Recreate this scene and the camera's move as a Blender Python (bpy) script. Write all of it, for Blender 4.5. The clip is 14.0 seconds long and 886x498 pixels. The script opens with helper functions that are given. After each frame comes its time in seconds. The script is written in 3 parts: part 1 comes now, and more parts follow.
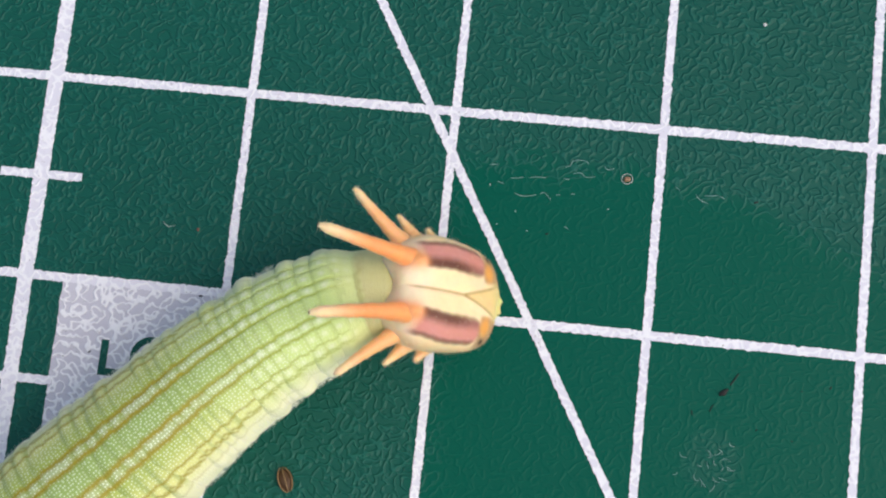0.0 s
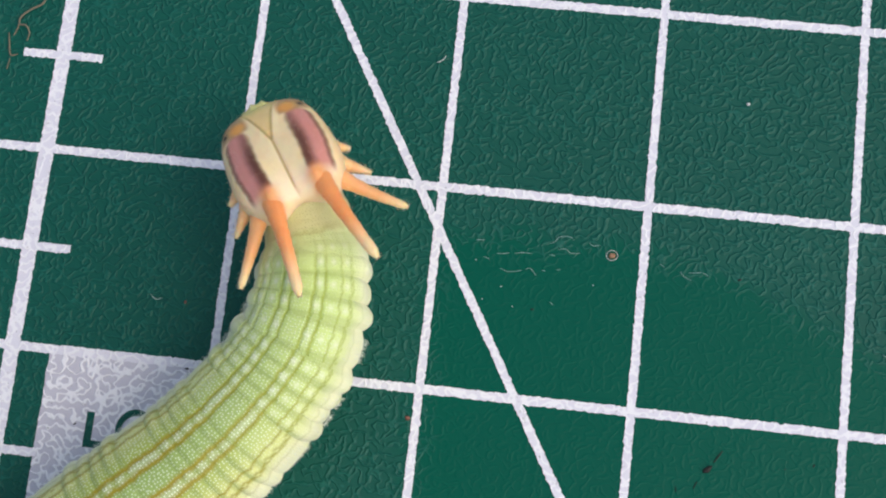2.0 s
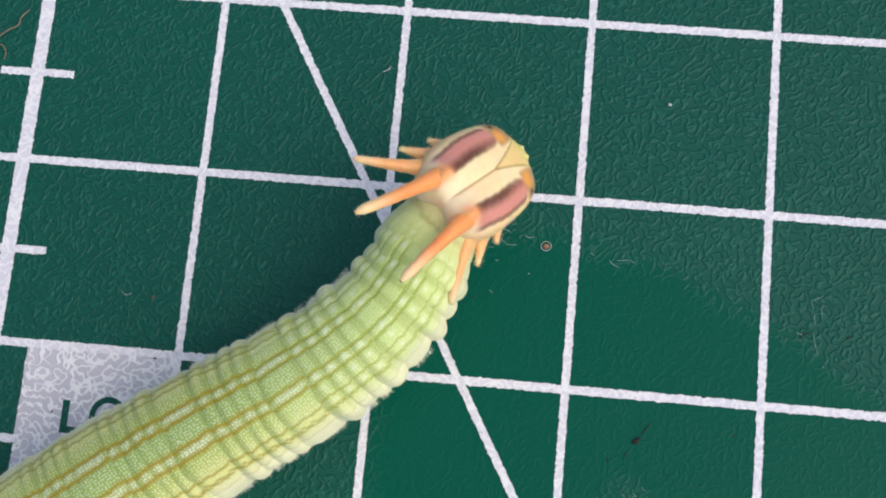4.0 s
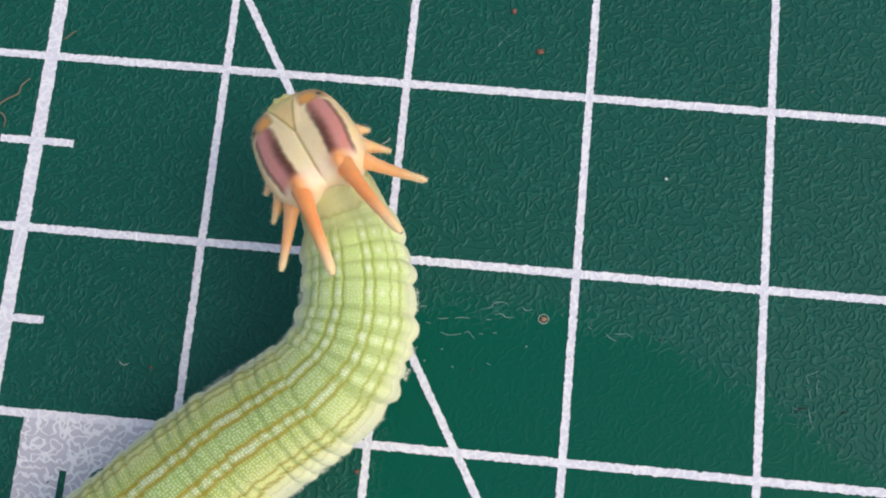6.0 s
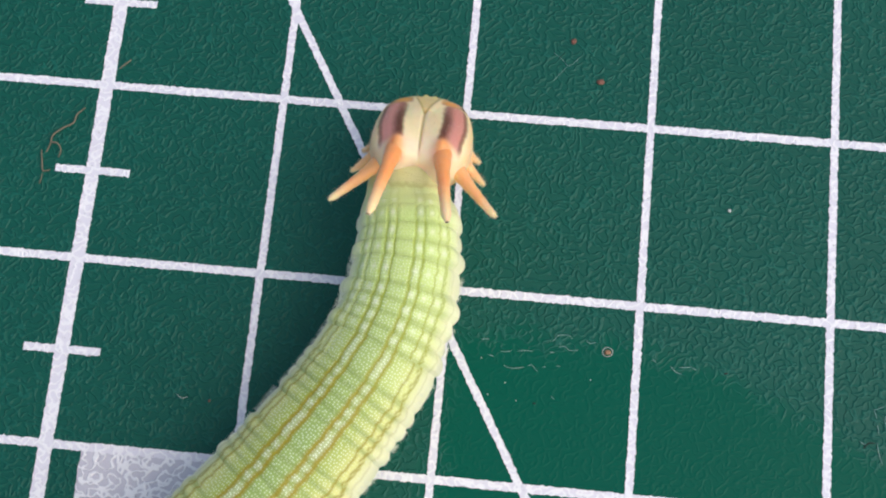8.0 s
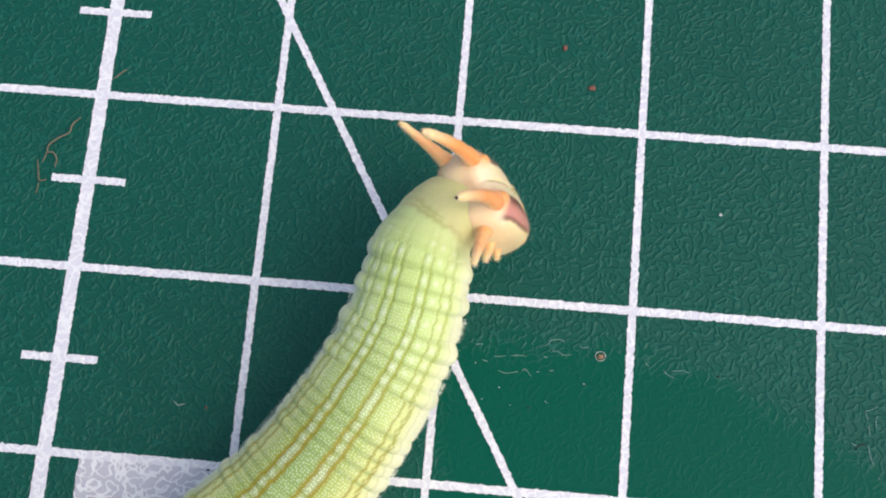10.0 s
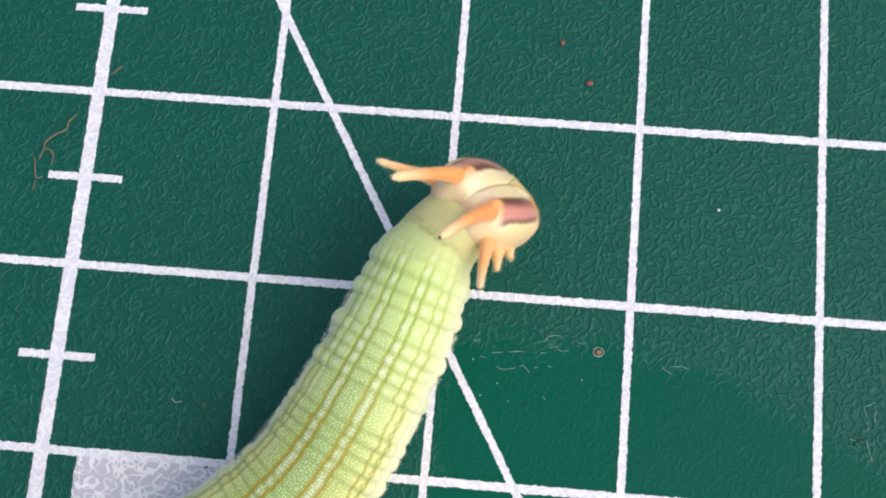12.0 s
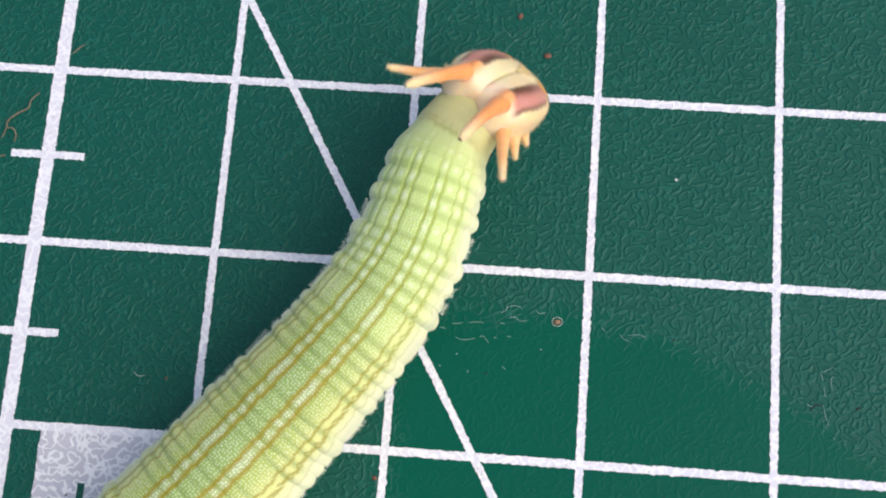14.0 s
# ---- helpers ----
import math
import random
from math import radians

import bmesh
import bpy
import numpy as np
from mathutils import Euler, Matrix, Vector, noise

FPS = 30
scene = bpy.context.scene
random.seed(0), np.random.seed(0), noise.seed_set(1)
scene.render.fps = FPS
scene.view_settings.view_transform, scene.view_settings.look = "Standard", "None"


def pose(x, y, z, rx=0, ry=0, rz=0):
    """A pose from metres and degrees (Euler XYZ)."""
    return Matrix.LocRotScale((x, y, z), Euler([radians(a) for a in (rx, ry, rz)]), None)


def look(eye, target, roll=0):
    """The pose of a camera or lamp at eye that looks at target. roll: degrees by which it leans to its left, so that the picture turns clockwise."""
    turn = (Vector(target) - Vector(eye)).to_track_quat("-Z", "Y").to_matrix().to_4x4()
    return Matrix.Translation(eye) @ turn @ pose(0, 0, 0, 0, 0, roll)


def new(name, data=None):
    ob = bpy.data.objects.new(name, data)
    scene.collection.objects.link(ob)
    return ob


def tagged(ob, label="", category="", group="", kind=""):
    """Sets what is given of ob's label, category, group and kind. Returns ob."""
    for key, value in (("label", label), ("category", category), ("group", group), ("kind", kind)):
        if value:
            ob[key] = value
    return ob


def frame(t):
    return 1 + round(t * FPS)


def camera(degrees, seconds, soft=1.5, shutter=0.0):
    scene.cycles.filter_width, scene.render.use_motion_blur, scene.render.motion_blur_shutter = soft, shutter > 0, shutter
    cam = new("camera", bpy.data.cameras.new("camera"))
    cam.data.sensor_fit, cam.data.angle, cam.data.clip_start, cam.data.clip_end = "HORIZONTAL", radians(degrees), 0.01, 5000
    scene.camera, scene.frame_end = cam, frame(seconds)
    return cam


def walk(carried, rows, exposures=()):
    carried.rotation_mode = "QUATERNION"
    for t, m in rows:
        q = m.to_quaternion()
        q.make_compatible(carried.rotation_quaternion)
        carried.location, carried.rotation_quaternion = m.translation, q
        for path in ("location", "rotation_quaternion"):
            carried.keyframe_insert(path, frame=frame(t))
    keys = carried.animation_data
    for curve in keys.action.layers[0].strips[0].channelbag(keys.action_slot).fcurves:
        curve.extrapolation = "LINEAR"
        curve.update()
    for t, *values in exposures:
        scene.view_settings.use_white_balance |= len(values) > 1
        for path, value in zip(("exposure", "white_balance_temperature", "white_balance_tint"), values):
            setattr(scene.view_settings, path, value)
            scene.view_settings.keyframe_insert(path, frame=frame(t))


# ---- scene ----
MM = 0.001
cam = camera(36.0, 14.0, soft=2.0, shutter=0.18)
PATH = [
    (0, pose(0.00507, -0.01691, 0.06422, 9.34, 3.38, 6.12)),
    (0.5, pose(0.00692, -0.01713, 0.06445, 10.49, 3.97, 5.85)),
    (1, pose(0.00579, -0.01627, 0.06489, 11.14, 3.25, 6.20)),
    (1.5, pose(0.00587, -0.01618, 0.06495, 11.45, 3.21, 6.25)),
    (2, pose(0.00517, -0.01589, 0.06484, 11.54, 2.88, 6.46)),
    (2.5, pose(0.00546, -0.01631, 0.06471, 11.75, 3.01, 6.36)),
    (3, pose(0.00549, -0.01673, 0.06482, 11.90, 2.88, 6.20)),
    (3.2, pose(0.00651, -0.01928, 0.06665, 13.19, 3.15, 5.98)),
    (5.3, pose(0.00882, -0.01639, 0.07061, 11.37, 2.45, 5.07)),
    (5.5, pose(0.00871, -0.01681, 0.06998, 12.75, 2.56, 5.34)),
    (6, pose(0.00709, -0.01676, 0.07050, 14.18, 1.97, 5.51)),
    (6.5, pose(0.00478, -0.01603, 0.07000, 14.46, 1.66, 5.51)),
    (7, pose(0.00376, -0.01619, 0.06997, 14.76, 1.75, 5.62)),
    (9.5, pose(0.00326, -0.01665, 0.07015, 15.42, 1.49, 5.18)),
    (10, pose(0.00366, -0.01630, 0.07063, 15.15, 1.72, 5.09)),
    (10.5, pose(0.00394, -0.01577, 0.07079, 14.73, 1.91, 5.04)),
    (11, pose(0.00392, -0.01634, 0.07051, 15.22, 1.86, 5.07)),
    (11.5, pose(0.00404, -0.01666, 0.07025, 15.44, 1.94, 5.03)),
    (12, pose(0.00383, -0.01609, 0.07055, 14.85, 1.81, 4.93)),
    (12.5, pose(0.00460, -0.01691, 0.07046, 15.35, 2.18, 4.88)),
    (13, pose(0.00520, -0.01655, 0.07074, 14.32, 2.09, 4.47)),
    (13.5, pose(0.00585, -0.01697, 0.07038, 14.44, 2.17, 4.36)),
    (14, pose(0.00622, -0.01712, 0.07071, 14.54, 2.08, 4.31)),
]
walk(cam, PATH, [(0, -0.36), (1, -0.44), (2, -0.44), (3, -0.44), (5.5, -0.46), (6.5, -0.40), (9.5, -0.30), (11.5, -0.20), (14, -0.22)])

# ---- light: bright overcast daylight with a broad glow from the lower right ----
world = bpy.data.worlds.new("overcast_sky")
scene.world = world
world.use_nodes = True
wn = world.node_tree
sky = wn.nodes.new("ShaderNodeTexSky")
sky.sky_type = "NISHITA"
sky.sun_disc = False
sky.sun_elevation, sky.sun_rotation = radians(55), radians(100)
sky.air_density, sky.dust_density, sky.ozone_density = 1.0, 4.0, 1.0
wn.links.new(sky.outputs[0], wn.nodes["Background"].inputs[0])
wn.nodes["Background"].inputs[1].default_value = 0.213
sun = new("sun", bpy.data.lights.new("sun", "SUN"))
sun.data.energy, sun.data.angle, sun.data.color = 1.18, radians(76), (1.0, 0.92, 0.79)
sun.matrix_world = look((0.56, -0.32, 0.62), (0, 0, 0))
scene.view_settings.exposure = -0.2


# ---- materials ----
def mat_new(name, rough=0.5, spec=0.5):
    m = bpy.data.materials.new(name)
    m.use_nodes = True
    b = m.node_tree.nodes["Principled BSDF"]
    b.inputs["Roughness"].default_value = rough
    b.inputs["Specular IOR Level"].default_value = spec
    return m, m.node_tree, b


def node(nt, kind, **values):
    n = nt.nodes.new(kind)
    for key, value in values.items():
        n.inputs[key.replace("_", " ")].default_value = value
    return n


def math_node(nt, op, a, b=None, c=None, clamp=False):
    n = nt.nodes.new("ShaderNodeMath")
    n.operation, n.use_clamp = op, clamp
    for slot, v in enumerate((a, b, c)):
        if v is None:
            continue
        if isinstance(v, (int, float)):
            n.inputs[slot].default_value = v
        else:
            nt.links.new(v, n.inputs[slot])
    return n.outputs[0]


def mix_colour(nt, fac, a, b, mode="MIX"):
    n = nt.nodes.new("ShaderNodeMix")
    n.data_type, n.blend_type = "RGBA", mode
    for slot, v in ((0, fac), (6, a), (7, b)):
        if isinstance(v, (int, float)):
            n.inputs[slot].default_value = v
        elif isinstance(v, tuple):
            n.inputs[slot].default_value = (*v, 1)
        else:
            nt.links.new(v, n.inputs[slot])
    return n.outputs[2]


def smooth(nt, value, low, high):
    n = nt.nodes.new("ShaderNodeMapRange")
    n.interpolation_type = "SMOOTHSTEP"
    nt.links.new(value, n.inputs[0])
    n.inputs[1].default_value, n.inputs[2].default_value = low, high
    return n.outputs[0]


def mm_coords(nt):
    geo = nt.nodes.new("ShaderNodeNewGeometry")
    sc = nt.nodes.new("ShaderNodeVectorMath")
    sc.operation = "SCALE"
    sc.inputs["Scale"].default_value = 1000.0
    nt.links.new(geo.outputs["Position"], sc.inputs[0])
    return sc.outputs[0]


def noise_node(nt, vec, scale, detail=2.0, rough=0.5, distort=0.0, out=0):
    n = node(nt, "ShaderNodeTexNoise", Scale=scale, Detail=detail, Roughness=rough, Distortion=distort)
    nt.links.new(vec, n.inputs["Vector"])
    return n.outputs[out]


def leather_relief(nt, vec):
    """Winding embossed ridges about 0.4 mm apart, as on a pressed vinyl mat."""
    worm = noise_node(nt, vec, 2.2, 0.7, 0.4, 0.3)
    ridge = math_node(nt, "ABSOLUTE", math_node(nt, "SUBTRACT", worm, 0.5))
    ridge = math_node(nt, "SUBTRACT", 1.0, smooth(nt, ridge, 0.0, 0.11))
    fine = noise_node(nt, vec, 5.0, 2.0)
    return math_node(nt, "MULTIPLY_ADD", fine, 0.30, ridge)


def wet_mask(nt, vec, relief):
    """A film of liquid lies over the mat beside the animal; its edge wanders."""
    sep = nt.nodes.new("ShaderNodeSeparateXYZ")
    warp = nt.nodes.new("ShaderNodeVectorMath")
    warp.operation = "MULTIPLY_ADD"
    nt.links.new(noise_node(nt, vec, 0.55, 3.0, 0.6, out=1), warp.inputs[0])
    warp.inputs[1].default_value = (2.4, 2.4, 0)
    nt.links.new(vec, warp.inputs[2])
    nt.links.new(warp.outputs[0], sep.inputs[0])
    x, y = math_node(nt, "SUBTRACT", sep.outputs[0], 1.2), math_node(nt, "SUBTRACT", sep.outputs[1], 1.2)
    # rim: flat across the top, falling away to the right, nearly upright on the left
    top = math_node(nt, "SUBTRACT", math_node(nt, "SUBTRACT", -1.6, math_node(nt, "MULTIPLY", math_node(nt, "POWER", math_node(nt, "ABSOLUTE", math_node(nt, "SUBTRACT", x, 6.0)), 2.0), 0.018)), y)
    left = math_node(nt, "ADD", x, 0.3)
    r = math_node(nt, "SMOOTH_MIN", top, left, 1.5)
    isle = math_node(nt, "ADD", math_node(nt, "POWER", math_node(nt, "ABSOLUTE", math_node(nt, "SUBTRACT", x, 13.6)), 2.0), math_node(nt, "POWER", math_node(nt, "ABSOLUTE", math_node(nt, "ADD", y, 15.6)), 2.0))
    # ridges stand out of the film along its rim
    r = math_node(nt, "SUBTRACT", r, math_node(nt, "MULTIPLY", relief, 0.9))
    return math_node(nt, "MULTIPLY", smooth(nt, r, -0.9, 0.9), math_node(nt, "MULTIPLY_ADD", smooth(nt, isle, 0.5, 3.0), 0.5, 0.5))


def relief_bump(nt, bsdf, height, strength, distance):
    bump = node(nt, "ShaderNodeBump", Distance=distance)
    if isinstance(strength, float):
        bump.inputs["Strength"].default_value = strength
    else:
        nt.links.new(strength, bump.inputs["Strength"])
    nt.links.new(height, bump.inputs["Height"])
    nt.links.new(bump.outputs[0], bsdf.inputs["Normal"])


def make_vinyl():
    m, nt, b = mat_new("green_vinyl", 0.5, 0.3)
    vec = mm_coords(nt)
    relief = leather_relief(nt, vec)
    wet = wet_mask(nt, vec, relief)
    big = noise_node(nt, vec, 0.09, 3.0)
    speck = noise_node(nt, vec, 3.2, 2.0)
    dry = mix_colour(nt, big, (0.003, 0.076, 0.053), (0.004, 0.094, 0.066))
    dry = mix_colour(nt, smooth(nt, speck, 0.66, 0.78), dry, (0.015, 0.12, 0.095))
    # ridge highlights put in the colour: emboss crests paler where no liquid covers them
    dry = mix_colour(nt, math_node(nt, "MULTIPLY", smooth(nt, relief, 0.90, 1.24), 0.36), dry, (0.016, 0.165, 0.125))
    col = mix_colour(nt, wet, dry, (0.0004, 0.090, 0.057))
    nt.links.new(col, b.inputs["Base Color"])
    nt.links.new(math_node(nt, "MULTIPLY_ADD", wet, -0.12, 0.46), b.inputs["Roughness"])
    nt.links.new(math_node(nt, "MULTIPLY_ADD", wet, -0.13, 0.23), b.inputs["Specular IOR Level"])
    relief_bump(nt, b, relief, math_node(nt, "MULTIPLY_ADD", wet, -0.54, 0.74), 0.00006)
    return m


def make_print(name, valley, relief):
    m, nt, b = mat_new(name, 0.55)
    vec = mm_coords(nt)
    crest = leather_relief(nt, vec)
    wet = wet_mask(nt, vec, crest)
    dirt = noise_node(nt, vec, 2.6, 4.0, 0.65)
    # relief shading put into the colour: greyer between the embossed ridges, white on crests
    col = mix_colour(nt, smooth(nt, crest, 0.15, 0.8), valley, (0.86, 0.86, 0.88))
    col = mix_colour(nt, smooth(nt, dirt, 0.60, 0.74), col, (0.52, 0.50, 0.52))
    grit = noise_node(nt, vec, 6.5, 2.0)
    col = mix_colour(nt, smooth(nt, grit, 0.70, 0.78), col, (0.16, 0.15, 0.15))
    nt.links.new(col, b.inputs["Base Color"])
    relief_bump(nt, b, crest, math_node(nt, "MULTIPLY_ADD", wet, -0.3, relief), 0.00005)
    return m


def make_skin():
    """Waxy caterpillar skin: pigment by vertex, fine pale granules, light that sinks in."""
    m, nt, b = mat_new("caterpillar_skin", 0.45, 0.35)
    pig = nt.nodes.new("ShaderNodeVertexColor")
    pig.layer_name = "pigment"
    uv = nt.nodes.new("ShaderNodeUVMap")
    uv.uv_map = "skin"
    vor = node(nt, "ShaderNodeTexVoronoi", Scale=6.4, Randomness=0.55)
    vor.voronoi_dimensions = "2D"
    nt.links.new(uv.outputs[0], vor.inputs["Vector"])
    dots = math_node(nt, "SUBTRACT", 1.0, smooth(nt, vor.outputs["Distance"], 0.14, 0.36))
    gate = math_node(nt, "MULTIPLY", dots, pig.outputs["Alpha"])
    var = noise_node(nt, uv.outputs[0], 0.8, 3.0)
    col = mix_colour(nt, math_node(nt, "MULTIPLY", var, 0.16), pig.outputs["Color"], (0.42, 0.46, 0.10))
    col = mix_colour(nt, math_node(nt, "MULTIPLY", gate, 0.85), col, (0.86, 0.94, 0.70))
    nt.links.new(col, b.inputs["Base Color"])
    b.inputs["Subsurface Weight"].default_value = 0.2
    b.inputs["Subsurface Radius"].default_value = (0.8, 1.0, 0.35)
    b.inputs["Subsurface Scale"].default_value = 0.0002
    # the skin is downy: a fine pale fuzz that catches light at grazing angles
    b.inputs["Sheen Weight"].default_value = 0.16
    b.inputs["Sheen Roughness"].default_value = 0.35
    b.inputs["Sheen Tint"].default_value = (1.0, 1.0, 0.88, 1)
    relief_bump(nt, b, math_node(nt, "MULTIPLY_ADD", var, 0.6, dots), 0.5, 0.00004)
    return m


def make_horny(name, rough, depth, down):
    m, nt, b = mat_new(name, rough, 0.4)
    pig = nt.nodes.new("ShaderNodeVertexColor")
    pig.layer_name = "pigment"
    vec = nt.nodes.new("ShaderNodeTexCoord").outputs["Object"]
    sc = nt.nodes.new("ShaderNodeVectorMath")
    sc.operation = "SCALE"
    sc.inputs["Scale"].default_value = 1000.0
    nt.links.new(vec, sc.inputs[0])
    var = noise_node(nt, sc.outputs[0], 2.4, 4.0)
    col = mix_colour(nt, math_node(nt, "MULTIPLY", smooth(nt, var, 0.4, 0.75), 0.08), pig.outputs["Color"], (0.45, 0.25, 0.10))
    nt.links.new(col, b.inputs["Base Color"])
    b.inputs["Subsurface Weight"].default_value = 0.6
    b.inputs["Subsurface Radius"].default_value = (1.0, 0.5, 0.25)
    b.inputs["Subsurface Scale"].default_value = depth
    # velvety down
    b.inputs["Sheen Weight"].default_value = down
    b.inputs["Sheen Roughness"].default_value = 0.5
    b.inputs["Sheen Tint"].default_value = (1.0, 0.80, 0.58, 1)
    relief_bump(nt, b, noise_node(nt, sc.outputs[0], 9.0, 3.0), 0.35, 0.00004)
    return m


def make_plain(name, colour, rough=0.6, spread=0.25, scale=3.0):
    m, nt, b = mat_new(name, rough, 0.3)
    vec = mm_coords(nt)
    var = noise_node(nt, vec, scale, 4.0)
    dark = tuple(c * (1 - spread) for c in colour)
    nt.links.new(mix_colour(nt, var, dark, colour), b.inputs["Base Color"])
    return m


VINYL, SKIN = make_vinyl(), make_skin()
PRINT, PANEL = make_print("white_print", (0.74, 0.73, 0.79), 0.36), make_print("white_panel_print", (0.57, 0.56, 0.62), 0.8)
HEAD_SHELL, HORN = make_horny("head_shell", 0.40, 0.0009, 0.05), make_horny("horn_shell", 0.38, 0.00013, 0.35)
GLYPH = VINYL
TABLE = make_plain("pale_bounce_table", (0.78, 0.76, 0.72), 0.4, 0.12, 0.05)
SEED = make_plain("seed_husk", (0.10, 0.05, 0.02), 0.5, 0.6, 6.0)
GRAIN = make_plain("amber_grain", (0.42, 0.24, 0.14), 0.35, 0.5, 8.0)
PALE = make_plain("pale_grain", (0.72, 0.74, 0.70), 0.5, 0.2, 8.0)
FIBRE = make_plain("tan_fibre", (0.24, 0.21, 0.14), 0.7, 0.45, 4.0)
STRAW = make_plain("straw_rib", (0.29, 0.18, 0.08), 0.5, 0.5, 6.0)
# pale colour of the faint threads and of the strands standing for glints
GLINT_THREAD = make_plain("pale_glint_thread", (0.36, 0.56, 0.50), 0.5, 0.4, 5.0)
SOOT = make_plain("black_grit", (0.02, 0.02, 0.018), 0.6, 0.3, 6.0)
CRUMB = make_plain("brown_crumb", (0.26, 0.12, 0.085), 0.6, 0.5, 8.0)


# ---- mesh helpers ----
def mesh_of(name, verts, faces, material, smooth_faces=True, colours=None, uvs=None):
    me = bpy.data.meshes.new(name)
    me.from_pydata([tuple(v) for v in verts], [], faces)
    me.materials.append(material)
    if smooth_faces:
        me.polygons.foreach_set("use_smooth", [True] * len(me.polygons))
    if colours is not None:
        layer = me.color_attributes.new("pigment", "FLOAT_COLOR", "POINT")
        layer.data.foreach_set("color", np.asarray(colours, dtype=np.float32).ravel())
    if uvs is not None:
        loops = np.zeros(len(me.loops), dtype=np.int32)
        me.loops.foreach_get("vertex_index", loops)
        layer = me.uv_layers.new(name="skin")
        layer.data.foreach_set("uv", np.asarray(uvs, dtype=np.float32)[loops].ravel())
    me.update()
    return me


def part(name, mesh, parent=None, label=""):
    ob = new(name, mesh)
    if parent is not None:
        ob.parent = parent
    return tagged(ob, label)


def grid_faces(rows, cols, wrap):
    """Quads over rows x cols vertices; wrap joins the last column to the first."""
    faces = []
    for r in range(rows - 1):
        for c in range(cols if wrap else cols - 1):
            d = (c + 1) % cols
            faces.append((r * cols + c, r * cols + d, (r + 1) * cols + d, (r + 1) * cols + c))
    return faces


def tube(points, radii, around=14):
    """Verts and faces of a closed tapered tube along points."""
    pts = [Vector(p) for p in points]
    verts, side = [], Vector((1, 0, 0))
    for n, p in enumerate(pts):
        t = (pts[min(n + 1, len(pts) - 1)] - pts[max(n - 1, 0)]).normalized()
        if abs(side.dot(t)) > 0.9:
            side = Vector((0, 0, 1))
        side = (side - t * side.dot(t)).normalized()
        up = t.cross(side)
        for k in range(around):
            a = math.tau * k / around
            verts.append(p + (side * math.cos(a) + up * math.sin(a)) * radii[n])
    faces = grid_faces(len(pts), around, True)
    faces.append(tuple(range(around))[::-1])
    faces.append(tuple(range((len(pts) - 1) * around, len(pts) * around)))
    return verts, faces


def smoothstep(a, b, x):
    u = np.clip((np.asarray(x, float) - a) / (b - a), 0, 1)
    return u * u * (3 - 2 * u)


# ---- the cutting mat ----
V_LINES = [-19.9, -10.0, 0.08, 10.13] + [20.0 + 10 * k for k in range(14)]
H_LINES = [-9.96 - 10 * k for k in range(4, 0, -1)] + [-9.96, 0.0] + [9.92 + 10 * k for k in range(7)]
MAT_BOX = (-32.0, -62.0, 170.0, 84.0)


def slab(name, x0, y0, x1, y1, z0, z1, material, edge=0.4):
    """A plate with softened upper edges; millimetres."""
    bm = bmesh.new()
    bmesh.ops.create_cube(bm, size=1)
    for v in bm.verts:
        v.co = Vector(((x0 + x1) / 2 + v.co.x * (x1 - x0), (y0 + y1) / 2 + v.co.y * (y1 - y0), (z0 + z1) / 2 + v.co.z * (z1 - z0))) * MM
    bmesh.ops.bevel(bm, geom=[e for e in bm.edges], offset=edge * MM, segments=2, affect="EDGES")
    me = bpy.data.meshes.new(name)
    bm.to_mesh(me)
    bm.free()
    me.materials.append(material)
    return me


def printed_strip(name, start, end, width, rng, parent, label="", step=0.10, top=0.026, ink=None):
    """A printed line with ragged edges, a few hundredths of a millimetre thick."""
    a, b = np.array(start, float), np.array(end, float)
    length = np.linalg.norm(b - a)
    along = (b - a) / length
    across = np.array([-along[1], along[0]])
    n = int(length / step) + 1
    s = np.linspace(0, length, n)
    edge = []
    for sign in (1, -1):
        wob = np.convolve(rng.normal(0, 1, n + 6), np.ones(3) / 3, "same")[3:-3] * 0.024 + rng.normal(0, 0.014, n)
        edge.append(a + np.outer(s, along) + np.outer(sign * (width / 2 + wob), across))
    low = -0.02
    verts = []
    for k in range(n):
        l, r = edge[0][k], edge[1][k]
        verts += [(l[0] * MM, l[1] * MM, low * MM), (l[0] * MM, l[1] * MM, top * MM), (r[0] * MM, r[1] * MM, top * MM), (r[0] * MM, r[1] * MM, low * MM)]
    faces = []
    for k in range(n - 1):
        for c in range(3):
            faces.append((k * 4 + c + 1, k * 4 + c, k * 4 + 4 + c, k * 4 + 5 + c))
    faces += [(0, 1, 2, 3), tuple((n - 1) * 4 + c for c in (3, 2, 1, 0))]
    return part(name, mesh_of(name, verts, faces, ink or PRINT, False), parent, label)


def build_mat():
    rng = np.random.default_rng(7)
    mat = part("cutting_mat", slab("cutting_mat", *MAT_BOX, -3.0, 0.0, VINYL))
    tagged(mat, "dark green embossed vinyl cutting mat with white printed centimetre grid", "cutting mat")
    x1, y0, y1 = 165.0, -57.0, 79.0
    for n, x in enumerate(V_LINES):
        near = x < 62
        printed_strip("grid_line", (x, y0), (x, y1), 0.74 if n == 0 else 0.41, rng, mat,
                      "thick white border line" if n == 0 else "", 0.06 if near else 0.6)
    for y in H_LINES:
        printed_strip("grid_line", (-30.5, y), (x1, y), 0.44, rng, mat, "", 0.06 if abs(y) < 32 else 0.6, 0.036)
    printed_strip("diagonal_line", (-32, -1.9 + 32 * 1.725), (27, -1.9 - 27 * 1.725), 0.41, rng, mat, "slanting white sixty degree guide line", 0.06, 0.046)
    for y in H_LINES:
        printed_strip("tick_mark", (-21.95, y - 5.0), (-17.85, y - 5.0), 0.42, rng, mat, "", 0.06, 0.041)
    return mat


